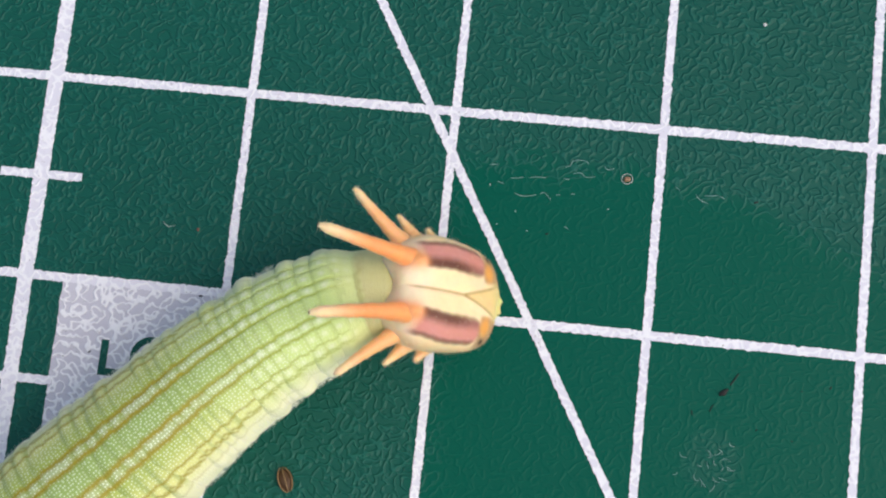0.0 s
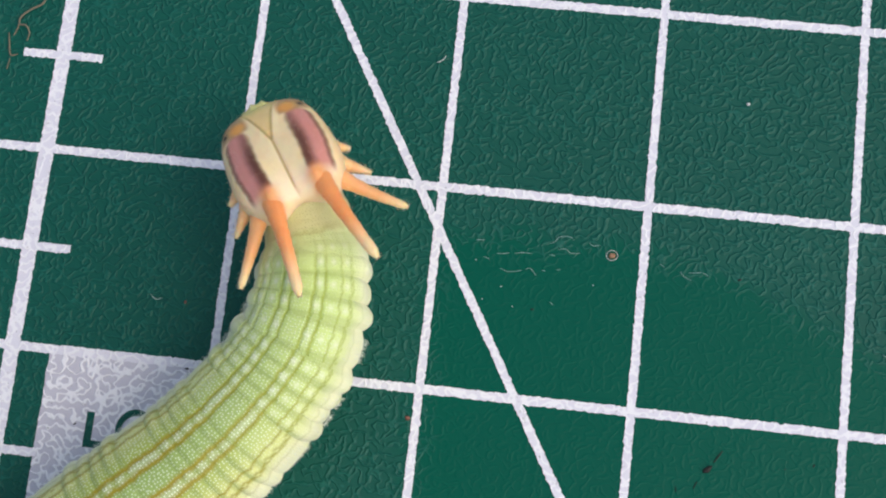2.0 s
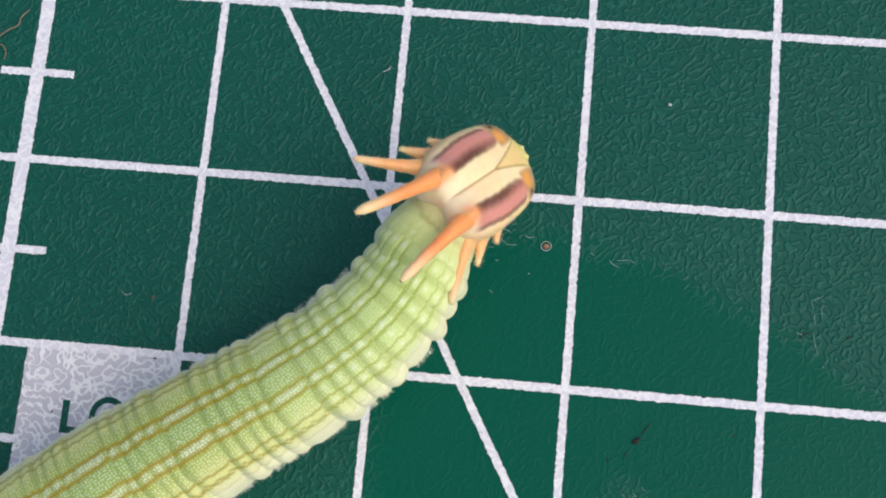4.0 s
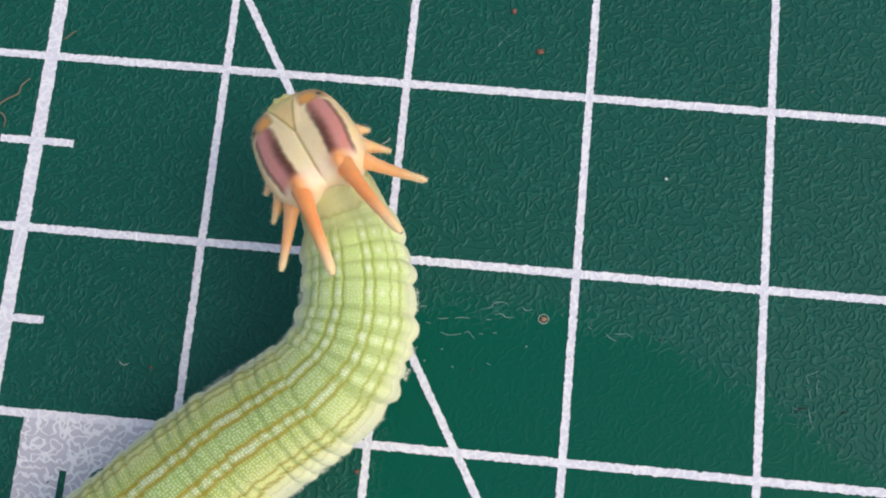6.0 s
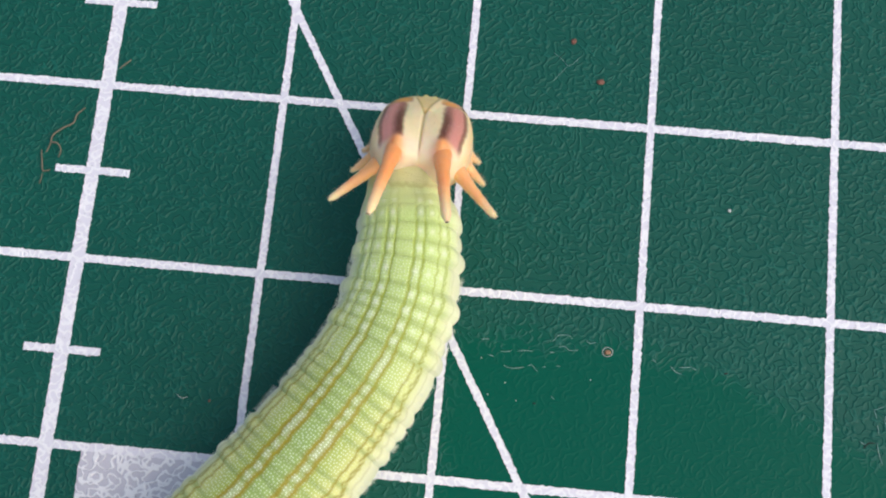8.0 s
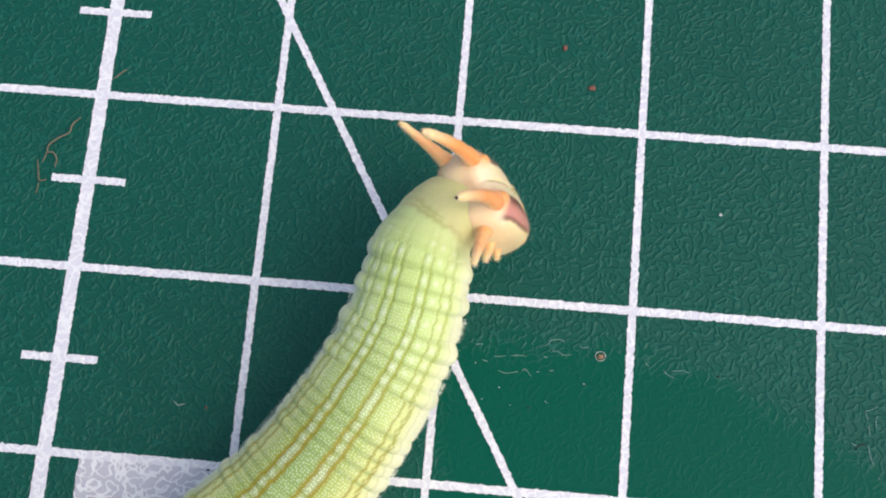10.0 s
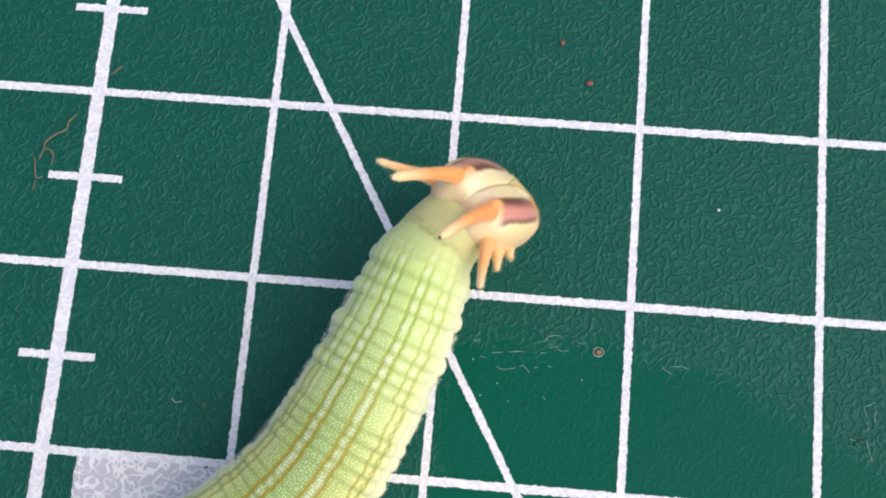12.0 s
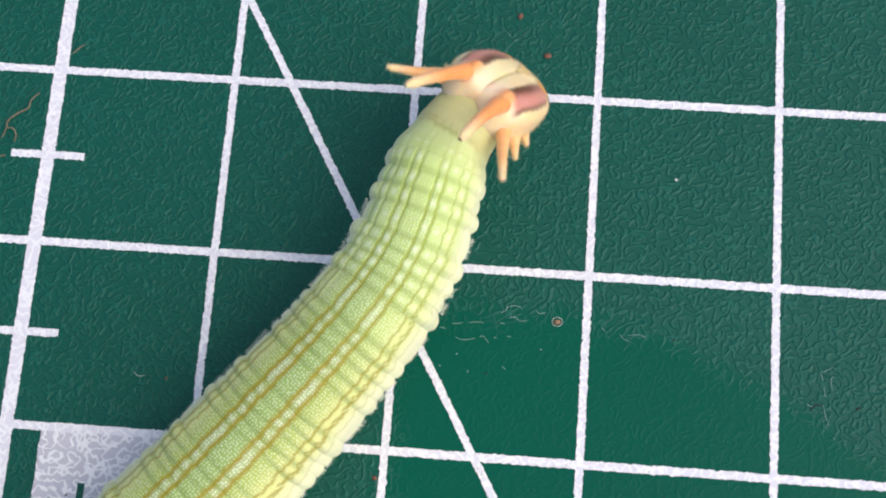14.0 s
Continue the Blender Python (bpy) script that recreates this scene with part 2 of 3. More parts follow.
mat = build_mat()
# table never in view; kept pale so that it bounces light up the sides
table = part("unseen_table_top", slab("unseen_table_top", -420, -330, 780, 470, -28.0, -2.98, TABLE, 1.5))
tagged(table, "unseen plain pale table top added under the mat to bounce light", "table", kind="structure")


def build_block(mat):
    """White printed panel under the animal, with two dark characters that cannot be read."""
    rng = np.random.default_rng(11)
    printed_strip("printed_panel", (-14.0, -9.9), (-14.0, -19.6), 8.0, rng, mat, "solid white printed panel", 0.14, 0.021, PANEL)
    ring, bar = [], []
    for k in range(40):
        a = math.tau * k / 40
        for r in (0.72, 1.05):
            ring.append(((-13.25 + r * 0.92 * math.sin(a)) * MM, (-13.45 + r * math.cos(a)) * MM, 0.027 * MM))
    faces = [(2 * k, (2 * k + 2) % 80, (2 * k + 3) % 80, 2 * k + 1) for k in range(40)]
    part("printed_character", mesh_of("printed_character", ring, faces, GLYPH, False), mat, "dark green round printed mark")
    for x, y in ((-15.68, -12.75), (-15.30, -12.75), (-15.30, -14.10), (-14.55, -14.10), (-14.55, -14.45), (-15.68, -14.45)):
        bar.append((x * MM, y * MM, 0.027 * MM))
    part("printed_character", mesh_of("printed_character", bar, [(5, 4, 3, 2), (5, 2, 1, 0)], GLYPH, False), mat, "dark green upright printed mark")
    return mat


build_block(mat)

# ---- the caterpillar ----
caterpillar = tagged(new("caterpillar"), "pale green striped caterpillar with orange-horned, pink-banded head on a mat", "caterpillar")
caterpillar.location = (-0.0085, -0.0137, 0)
BASE = Matrix.Translation((0.0085, 0.0137, 0))
CREAM, PINK, BROWN = (0.97, 0.78, 0.46), (0.68, 0.30, 0.25), (0.12, 0.038, 0.020)
ORANGE, TIP, OLIVE, YELLOW = (1.0, 0.37, 0.115), (0.98, 0.72, 0.40), (0.44, 0.31, 0.09), (0.84, 0.70, 0.27)


def blend(base, colour, weight):
    w = np.asarray(weight)[:, None]
    return base * (1 - w) + np.array(colour) * w


def downy(name, verts, faces, rgba, out, material, count, rng):
    """A shell with its short pale down: hair-thin blades that stand on some of its points."""
    pick = rng.integers(0, len(verts), count)
    foot = verts[pick]
    away = out[pick] / np.maximum(np.linalg.norm(out[pick], axis=1), 1e-6)[:, None] + rng.normal(0, 0.35, (count, 3))
    across = np.cross(away, rng.normal(0, 1, (count, 3)))
    across *= 0.006 / np.maximum(np.linalg.norm(across, axis=1), 1e-6)[:, None]
    tip = foot + away * rng.uniform(0.06, 0.17, count)[:, None]
    blades = np.stack((foot - across, foot + across, tip), axis=1).reshape(-1, 3)
    tint = np.repeat(rgba[pick] * 0.5 + np.array((0.96, 0.84, 0.62, 1.0)) * 0.5, 3, axis=0)
    at = len(verts)
    blade_faces = [(at + 3 * k, at + 3 * k + 1, at + 3 * k + 2) for k in range(count)]
    return mesh_of(name, np.r_[verts, blades] * MM, faces + blade_faces, material, True, np.r_[rgba, tint])


def head_mesh():
    """Two-lobed head shell with a flattened banded face; y to the mouth, z out of the face."""
    rows, cols = 170, 320

    def power(v, p):
        return np.sign(v) * np.abs(v) ** p

    def even(values, u, v, count):
        """As many of the values, spread evenly along the curve (u, v)."""
        run = np.r_[0, np.cumsum(np.hypot(np.diff(u), np.diff(v)))]
        return np.interp(np.linspace(0, run[-1], count), run, values)

    la, lo = np.linspace(-math.pi / 2 + 0.004, math.pi / 2 - 0.004, 4001), np.linspace(0, math.tau, 8001)
    lat = even(la, 2.75 * power(np.sin(la), 0.68), 2.2 * np.where(la > 0, power(np.cos(la), 0.22), power(np.cos(la), 0.52)), rows)
    lon = even(lo, 2.5 * power(np.cos(lo), 0.60), 1.5 * power(np.sin(lo), 0.82), cols + 1)[:-1]
    lat, lon = np.meshgrid(lat, lon, indexing="ij")

    # poles on the y axis: the crown behind, the mouth in front
    y = power(np.sin(lat), 0.68)
    ring = np.where(lat > 0, power(np.cos(lat), 0.22), power(np.cos(lat), 0.52))
    x, z = ring * power(np.cos(lon), 0.60), ring * power(np.sin(lon), 0.82)
    Y = np.where(y < 0, y * 2.62, y * 2.76)
    width = 2.56 - 0.06 * Y - 0.026 * Y * Y * (Y > 0) - 0.03 * Y * Y * (Y < 0)
    X = x * width
    Z = np.where(z > 0, z * (1.42 - 0.05 * Y * Y * (Y < 0) - 0.035 * Y * Y * (Y > 0)), z * 1.75) - 0.32
    face = smoothstep(0.1, 0.7, z)
    # groove down the middle, and the swelling of each lobe at the crown
    Z -= 0.07 * np.exp(-(X / 0.11) ** 2) * face * smoothstep(0.9, 0.2, Y)
    Z += 0.16 * np.exp(-((np.abs(X) - 1.05) / 0.6) ** 2) * face * smoothstep(1.2, -1.6, Y)
    Y -= 0.28 * np.exp(-((np.abs(X) - 1.1) / 0.7) ** 2) * smoothstep(-1.2, -2.6, Y)
    # roots of the long horns
    Z += 0.34 * np.exp(-((np.abs(X) - 1.16) / 0.44) ** 2 - ((Y + 2.4) / 0.62) ** 2) * smoothstep(-0.2, 0.6, z)
    # clypeus: a raised wedge above the mouth
    wedge = smoothstep(0.50, 0.2, np.abs(X) - 0.31 * (Y - 0.5)) * smoothstep(0.5, 0.9, Y) * face
    Z += 0.05 * wedge
    x, y, z = X.ravel(), Y.ravel(), Z.ravel()
    ax, f = np.abs(x), face.ravel()
    rng = np.random.default_rng(3)
    wob = 0.02 * np.sin(y * 3.1) + 0.012 * np.sin(y * 11.3 + x * 3)
    # the bands bow with the outline of the head; their brown inner edge is frayed into fine streaks
    bow = ax * (1 + 0.045 * y * y * (y > 0) + 0.022 * y * y * (y < 0)) + wob
    fray = 0.010 * np.sin(y * 41.0 + ax * 9.0) + 0.012 * np.sin(y * 73.0 - ax * 14.0)
    col = np.tile(np.array(CREAM), (len(x), 1))
    col = blend(col, (1.0, 0.71, 0.43), (1 - f) * smoothstep(0.6, -1.2, y) * 0.8)
    col = blend(col, (0.95, 0.62, 0.30), smoothstep(2.1, 2.5, bow) * 0.5)
    col = blend(col, (1.0, 0.81, 0.60), f * smoothstep(-1.1, -2.2, y) * 0.7)
    tail = smoothstep(-2.5, -1.9, y)
    run = smoothstep(-2.35, -1.75, y) * smoothstep(1.75, 1.45, y + 0.9 * (bow - 1.58) ** 2) * smoothstep(-0.2, 0.3, z)
    col = blend(col, PINK, run * smoothstep(0.98, 1.20, bow) * smoothstep(2.24, 2.06, bow))
    col = blend(col, BROWN, run * tail * smoothstep(0.84, 1.06, bow + fray) * smoothstep(1.68, 1.18, bow + fray) * (0.93 - 0.42 * smoothstep(-0.2, 1.4, y)))
    col = blend(col, BROWN, run * tail * smoothstep(1.96, 2.12, bow) * smoothstep(2.30, 2.17, bow) * 0.72)
    col = blend(col, (0.34, 0.17, 0.07), smoothstep(1.35, 1.65, y) * smoothstep(0.62, 0.9, ax) * smoothstep(2.3, 2.0, ax) * 0.75)
    col = blend(col, (0.84, 0.40, 0.09), np.exp(-(((ax - 1.22) / 0.44) ** 2 + ((y - 1.86) / 0.37) ** 2) ** 2) * 0.95)
    col = blend(col, ORANGE, smoothstep(-1.55, -2.35, y) * np.exp(-(((ax - 1.18) / 0.46) ** 2) ** 1.5) * smoothstep(-0.2, 0.4, z) * 0.92)
    col = blend(col, OLIVE, f * smoothstep(0.085, 0.02, ax) * smoothstep(0.8, 0.3, y) * smoothstep(-2.6, -2.0, y) * 0.75)
    vline = np.abs(ax - 0.31 * (y - 0.30) - 0.05 * np.clip(y - 1.4, 0, 2) ** 2)
    col = blend(col, OLIVE, f * smoothstep(0.10, 0.03, vline) * smoothstep(0.25, 0.4, y) * 0.85)
    col = blend(col, (0.80, 0.58, 0.20), f * smoothstep(0.02, -0.06, ax - 0.31 * (y - 0.3)) * smoothstep(0.3, 0.8, y) * 0.65)
    col = blend(col, YELLOW, smoothstep(1.9, 2.6, y) * smoothstep(1.1, 0.6, ax) * 0.8)
    spot = np.exp(-(((ax - 1.86) / 0.12) ** 2 + ((y - 1.92) / 0.15) ** 2)) * (z > -0.6)
    col = blend(col, (0.02, 0.015, 0.01), np.clip(spot * 1.25, 0, 1))
    col = blend(col, (0.88, 0.54, 0.26), smoothstep(-0.9, -1.5, z) * 0.7)
    rgba = np.c_[np.clip(col, 0, 1), np.ones(len(x))]
    faces = grid_faces(rows, cols, True)
    faces.append(tuple(range(cols))[::-1])
    faces.append(tuple(range((rows - 1) * cols, rows * cols)))
    verts = np.c_[x, y, z]
    out = verts * np.array((0.8, 0.4, 1.3)) + np.array((0, 0, 0.4))
    return downy("head", verts, faces, rgba, out, HEAD_SHELL, 3400, rng)


def horn_mesh(base, knee, tip, thick, point, dark_tip, warm, swell=0.0):
    """A curved fleshy horn, swollen at its foot and blunt at its tip."""
    n = 64
    u = (1 - (1 - np.linspace(0, 1, n)) ** 1.7)[:, None]
    b, k, t = (np.array(v, float) for v in (base, knee, tip))
    pts = (1 - u) ** 2 * b + 2 * u * (1 - u) * k + u ** 2 * t
    u = u[:, 0]
    rad = thick * (1 - u) * 0.50 + thick * 0.24 * np.exp(-((u - swell) / 0.18) ** 2) + thick * 0.52 + (point - thick * 0.52) * u
    rad *= np.sqrt(np.clip((1.0 - u) / 0.07 + 0.10, 0, 1)) * (1 + 0.03 * np.sin(u * 37.0) + 0.022 * np.sin(u * 88.0))
    if swell:
        rad *= 0.84 + 0.16 * smoothstep(0.05, 0.36, u)
    verts, faces = tube(pts, rad, 16)
    v = np.repeat(u, 16)
    upper = np.tile(np.sin(np.arange(16) * math.tau / 16), n)
    col = np.tile(np.array(ORANGE), (len(v), 1))
    col = blend(col, (0.95, 0.62, 0.30), 1 - warm + v * 0)
    col = blend(col, CREAM, smoothstep(0.0, -0.8, upper) * smoothstep(0.75, 0.35, v) * 0.6)
    col = blend(col, TIP, smoothstep(0.58, 0.98, v))
    if dark_tip:
        col = blend(col, (0.03, 0.02, 0.015), smoothstep(0.9935, 0.999, v) * dark_tip)
    verts = np.array([tuple(p) for p in verts])
    out = verts - np.repeat(pts, 16, axis=0)
    return downy("horn", verts, faces, np.c_[col, np.ones(len(v))], out, HORN, 420, np.random.default_rng(int(abs(tip[0]) * 100)))


def build_head():
    head = part("head", head_mesh(), caterpillar, "cream head capsule with pink and brown bands")
    # base, knee and tip of each horn of one side, foot and point thickness
    kinds = (
        ((1.12, -1.2, 0.24), (1.22, -3.9, 0.88), (1.86, -6.85, -0.40), 0.43, 0.225, 1.0, "long orange inner horn"),
        ((1.85, -1.7, -0.7), (2.75, -3.0, -1.0), (4.12, -4.35, -1.58), 0.39, 0.155, 0.5, "slender orange outer horn"),
        ((2.2, -0.95, -0.95), (2.7, -1.25, -1.15), (3.38, -1.90, -1.42), 0.42, 0.09, 0.2, "short pale cheek spine"),
        ((2.25, 0.05, -0.95), (2.6, -0.05, -1.05), (3.02, -0.40, -1.10), 0.40, 0.08, 0.1, "stubby pale cheek spine"),
    )
    for n, (b, k, t, thick, point, warm, label) in enumerate(kinds):
        for side in (-1, 1):
            b2, k2, t2 = ((side * v[0], v[1], v[2]) for v in (b, k, t))
            dark = 0.0 if n > 1 else (1.0 if side > 0 else 0.55) if n == 0 else 0.5
            part("horn", horn_mesh(b2, k2, t2, thick, point, dark, warm, 0.20 if n == 0 else 0.0), head, label)
    # mouthparts
    verts, faces = tube([(x * MM, (2.80 - 0.22 * x * x) * MM, (0.20 - 0.1 * x * x) * MM) for x in np.linspace(-1.05, 1.05, 15)], [(0.42 + 0.07 * math.cos(k * 2.1)) * (0.25 + 0.75 * math.sin(math.pi * k / 14)) * MM for k in range(15)], 14)
    part("labrum", mesh_of("labrum", verts, faces, HEAD_SHELL, True, np.tile(np.array((*YELLOW, 1.0)), (len(verts), 1))), head, "yellow upper lip")
    for side in (-1, 1):
        verts, faces = tube([(side * v[0] * MM, v[1] * MM, v[2] * MM) for v in ((0.18, 2.7, -0.1), (0.26, 3.0, -0.15), (0.22, 3.2, -0.3))], [0.22 * MM, 0.17 * MM, 0.05 * MM], 12)
        me = mesh_of("mandible", verts, faces, HEAD_SHELL, True, np.tile(np.array((*YELLOW, 1.0)), (len(verts), 1)))
        part("mandible", me, head, "small yellow jaw")
    return head


# annulets behind the neck: distance of each one's middle and its length, in millimetres
ANNULETS = []
reach = -0.95
COLLARS = 8
for length in [0.45] * COLLARS + [0.95, 0.9, 0.8, 1.4, 0.75, 0.7, 0.7, 0.7] + [1.8, 0.66, 0.66, 0.66, 0.66] * 8:
    ANNULETS.append((reach + length / 2, length))
    reach += length
BODY_LENGTH = reach


def girth(d):
    """Half width of the body at a distance behind the neck."""
    r = np.interp(d, (-1, 0, 1.0, 1.8, 2.4, 3.0, 4.5, 8, 12, 16, 20, 30, BODY_LENGTH - 7, BODY_LENGTH), (1.7, 1.92, 2.04, 2.14, 2.42, 2.58, 2.74, 2.98, 3.16, 3.40, 3.56, 3.65, 3.45, 1.9))
    return float(r)


def annulet_mesh(n, d, length):
    """One ring of skin, bulging between its creases, with the long stripes in its pigment."""
    cols, rows = 300, 15
    v = np.linspace(-1, 1, rows)
    a = np.linspace(0, math.tau, cols, endpoint=False)
    # crowd the columns towards the back, where the fine stripes are
    a = a - 0.62 * np.sin(a)
    V, Aa = np.meshgrid(v, a, indexing="ij")
    collar = n < COLLARS
    half = length * (1.75 if collar else 0.5) + (0.0 if collar else 0.5 if n < COLLARS + 2 else 0.42)
    front = d < 9.6
    rng = np.random.default_rng(100 + n)
    Y = V * half
    turned = np.abs(np.arctan2(np.sin(Aa), np.cos(Aa)))
    side = smoothstep(0.5, 1.25, turned)
    # how far the skin sinks towards the creases: a fine groove on the back, round lobes on the flanks
    gap = np.abs(Y) - length / 2
    groove = smoothstep(-0.24, 0.12, gap)
    round_off = np.clip(np.abs(Y) / (length / 2), 0, 1.6) ** 2.4
    deep = rng.uniform(0.7, 1.3)
    sink = 0.06 * groove + 0.06 * smoothstep(0.1, 0.4, gap)
    sink = sink + side * deep * (0.085 if n < COLLARS + 6 else 0.060 if front else 0.044) * round_off
    # the long lines lie in shallow furrows, so that the fore body is quilted into cells
    furrow = sum(np.exp(-((np.degrees(turned) - w) / 2.2) ** 2) for w in (10.4, 20.2, 37, 49))
    sink = sink + furrow * (0.034 - 0.020 * float(smoothstep(6, 15, d))) * float(smoothstep(1.6, 3.0, d))
    if collar:
        sink = 0.18 * V ** 2
    r = np.vectorize(girth)(d - V * half) * (1 + side * ((0.030 if front else 0.020) * math.sin(d * 2.83) + rng.uniform(-0.013, 0.013)) * (not collar)) - sink
    if n == 0:
        r = r * np.sqrt(np.clip(1.004 - np.clip(V, 0, 1) ** 3, 0, 1))
    if n == len(ANNULETS) - 1:
        r = r * np.sqrt(np.clip(1.004 - np.clip(-V, 0, 1) ** 3, 0, 1))
    lobe = 1 + (0.015 if front else 0.010) * np.cos(Aa * 9 + n) * (1 - V ** 2) * side * (not collar)
    lobe = lobe * (1 + 0.006 * np.cos(Aa * 3 + rng.uniform(0, 6)) + 0.005 * np.cos(Aa * 5 + rng.uniform(0, 6)))
    X, Z = r * lobe * np.sin(Aa), r * lobe * np.cos(Aa) * 0.97
    low = -0.86 * girth(d)
    Z = np.where(Z < low, low + (Z - low) * 0.25, Z)
    ang = np.degrees(turned).ravel()
    vv, yy, gap = V.ravel(), Y.ravel(), gap.ravel()
    age = float(smoothstep(4, 15, d))
    way = d - yy
    hand = np.sign(X.ravel())
    wob = 0.45 * np.sin(way * 4.1 + hand) + 0.35 * np.sin(way * 9.7 + 1) + 0.25 * np.sin(way * 17.0 + hand)
    skin = np.array((0.58, 0.73, 0.24)) * (1 - age) + np.array((0.40, 0.50, 0.11)) * age
    pale = np.array((0.72, 0.83, 0.37)) * (1 - age) + np.array((0.80, 0.80, 0.32)) * age
    col = np.tile(skin, (len(vv), 1))
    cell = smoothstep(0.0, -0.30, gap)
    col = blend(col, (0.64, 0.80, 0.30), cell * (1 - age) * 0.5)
    col = blend(col, pale, smoothstep(24, 50, ang) * 0.85)
    col = blend(col, (0.96, 0.96, 0.66), smoothstep(46, 74, ang) * 0.9)
    col = blend(col, (0.27, 0.44, 0.15), smoothstep(11, 8, ang) * age * 0.6)
    alpha = 0.22 + 0.50 * smoothstep(52, 36, ang)
    line = np.array((0.34, 0.44, 0.05)) * (1 - age) + np.array((0.32, 0.250, 0.001)) * age
    fade = 0.3 + 0.7 * float(smoothstep(1.2, 5, d))
    white = float(smoothstep(4, 14, d))
    band = smoothstep(10.4, 11.6, ang + wob) * smoothstep(20.4, 19.0, ang + wob)
    col = blend(col, (0.62, 0.72, 0.58), band * (0.12 + 0.28 * white) * (0.25 + 0.75 * cell))
    alpha = alpha + band * 0.42 * white * (0.4 + 0.6 * cell)
    # soft grey-green in the folds between the annulets: pigment with crease shade painted in
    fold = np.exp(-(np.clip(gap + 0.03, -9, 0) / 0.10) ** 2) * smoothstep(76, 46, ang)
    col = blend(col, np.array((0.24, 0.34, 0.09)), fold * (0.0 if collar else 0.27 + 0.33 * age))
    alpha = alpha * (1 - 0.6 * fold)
    wide = 1.45 * (3.4 / girth(d)) * (0.85 + 0.80 * age)
    braid = np.sin(way * math.tau / 0.66) * 1.5
    for where, strength, sway, thin in ((10.4, 0.95, 0.0, 1.0), (20.2, 0.95, 0.0, 1.0), (37 if front else 43, 0.85, 0.6, 0.6), (49 if front else 53, 0.8, -1.2, 0.55), (49 if front else 54, 0.75, 1.2, 0.55), (66, 0.28, 0.8, 0.7)):
        dist = np.abs(ang + wob * (1.5 if where > 30 else 1.0) + braid * sway - where)
        w = np.exp(-(dist / (wide * thin)) ** 2) * strength * fade
        col = blend(col, line, np.clip(w, 0, 1))
        alpha = alpha * (1 - np.clip(w, 0, 1))
    # a pale wart with its gloss painted in, per cell between fore body lines
    wart = np.exp(-((yy / 0.13) ** 2)) * sum(np.exp(-((ang - h) / 2.6) ** 2) for h in (15, 28, 43)) * float(smoothstep(1.5, 2.4, d) * smoothstep(12, 7, d))
    col = blend(col, (0.92, 0.96, 0.78), np.clip(wart, 0, 1) * 0.6)
    # the neck behind the head is tan, with an olive fold on its back
    tan = smoothstep(3.6, 1.6, way)
    col = blend(col, (0.68, 0.76, 0.36), tan * 0.7)
    tan = smoothstep(1.75, 1.35, way + 0.1 * np.sin(ang * 0.09 + 1))
    col = blend(col, (0.64, 0.57, 0.28), tan * 0.66)
    col = blend(col, (0.36, 0.33, 0.09), np.exp(-((ang - 4) / 42) ** 2) * np.exp(-((way - 1.5 - 0.10 * np.sin(ang * 0.13) - 0.05 * np.sin(ang * 0.41)) / 0.15) ** 2) * 0.6)
    alpha = alpha * float(smoothstep(1.5, 9.0, d))
    verts = np.c_[X.ravel(), Y.ravel(), Z.ravel()]
    faces = grid_faces(rows, cols, True)
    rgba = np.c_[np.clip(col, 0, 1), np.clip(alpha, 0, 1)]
    uv = np.c_[(np.arctan2(np.sin(Aa), np.cos(Aa)) * girth(d)).ravel(), (Y + d).ravel()]
    # short pale bristles along the flanks
    more_verts, more_faces = [], []
    for k in range(int((190 if n > COLLARS + 2 else 0) * length / 0.6)):
        a0 = radians(rng.uniform(55, 130) * rng.choice((-1, 1)))
        w = rng.uniform(-0.8, 0.8)
        rad = girth(d) * 0.985
        foot = np.array((rad * math.sin(a0), w * length / 2, rad * 0.97 * math.cos(a0)))
        if foot[2] < low + 0.3:
            continue
        out = np.array((math.sin(a0), rng.uniform(-0.6, 0.6), math.cos(a0) + rng.uniform(-0.2, 0.3)))
        thick = np.array((0.0, 0.006, 0.0)) + np.array((math.cos(a0), 0, -math.sin(a0))) * 0.004
        at = len(verts) + len(more_verts)
        more_verts += [foot - thick, foot + thick, foot + out * (0.08 + rng.uniform(0.02, 0.15))]
        more_faces.append((at, at + 1, at + 2))
    verts = np.r_[verts, np.array(more_verts).reshape(-1, 3)]
    rgba = np.r_[rgba, np.tile((0.90, 0.92, 0.80, 0.0), (len(more_verts), 1))]
    uv = np.r_[uv, np.zeros((len(more_verts), 2))]
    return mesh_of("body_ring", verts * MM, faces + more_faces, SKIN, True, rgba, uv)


def build_body():
    rings = []
    for n, (d, length) in enumerate(ANNULETS):
        name = "neck_collar" if n < COLLARS else "body_ring"
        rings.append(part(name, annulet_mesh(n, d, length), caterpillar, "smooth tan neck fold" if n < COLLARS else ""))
    return rings


head = build_head()
rings = build_body()


# ---- small litter on the mat ----
def fleck(name, x, y, size, material, label, category, stretch=(1.0, 1.0, 0.6), turn=0.0, seed=1):
    """A small uneven grain lying on the mat; millimetres."""
    bm = bmesh.new()
    bmesh.ops.create_icosphere(bm, subdivisions=3, radius=0.5)
    for v in bm.verts:
        n = noise.noise(v.co * 2.6 + Vector((seed * 3.1, 0, 0)))
        v.co *= 1 + 0.35 * n
        v.co = Vector((v.co.x * stretch[0], v.co.y * stretch[1], v.co.z * stretch[2])) * size * MM
    low = min(v.co.z for v in bm.verts)
    me = bpy.data.meshes.new(name)
    bm.to_mesh(me)
    bm.free()
    me.materials.append(material)
    me.polygons.foreach_set("use_smooth", [True] * len(me.polygons))
    ob = tagged(new(name, me), label, category)
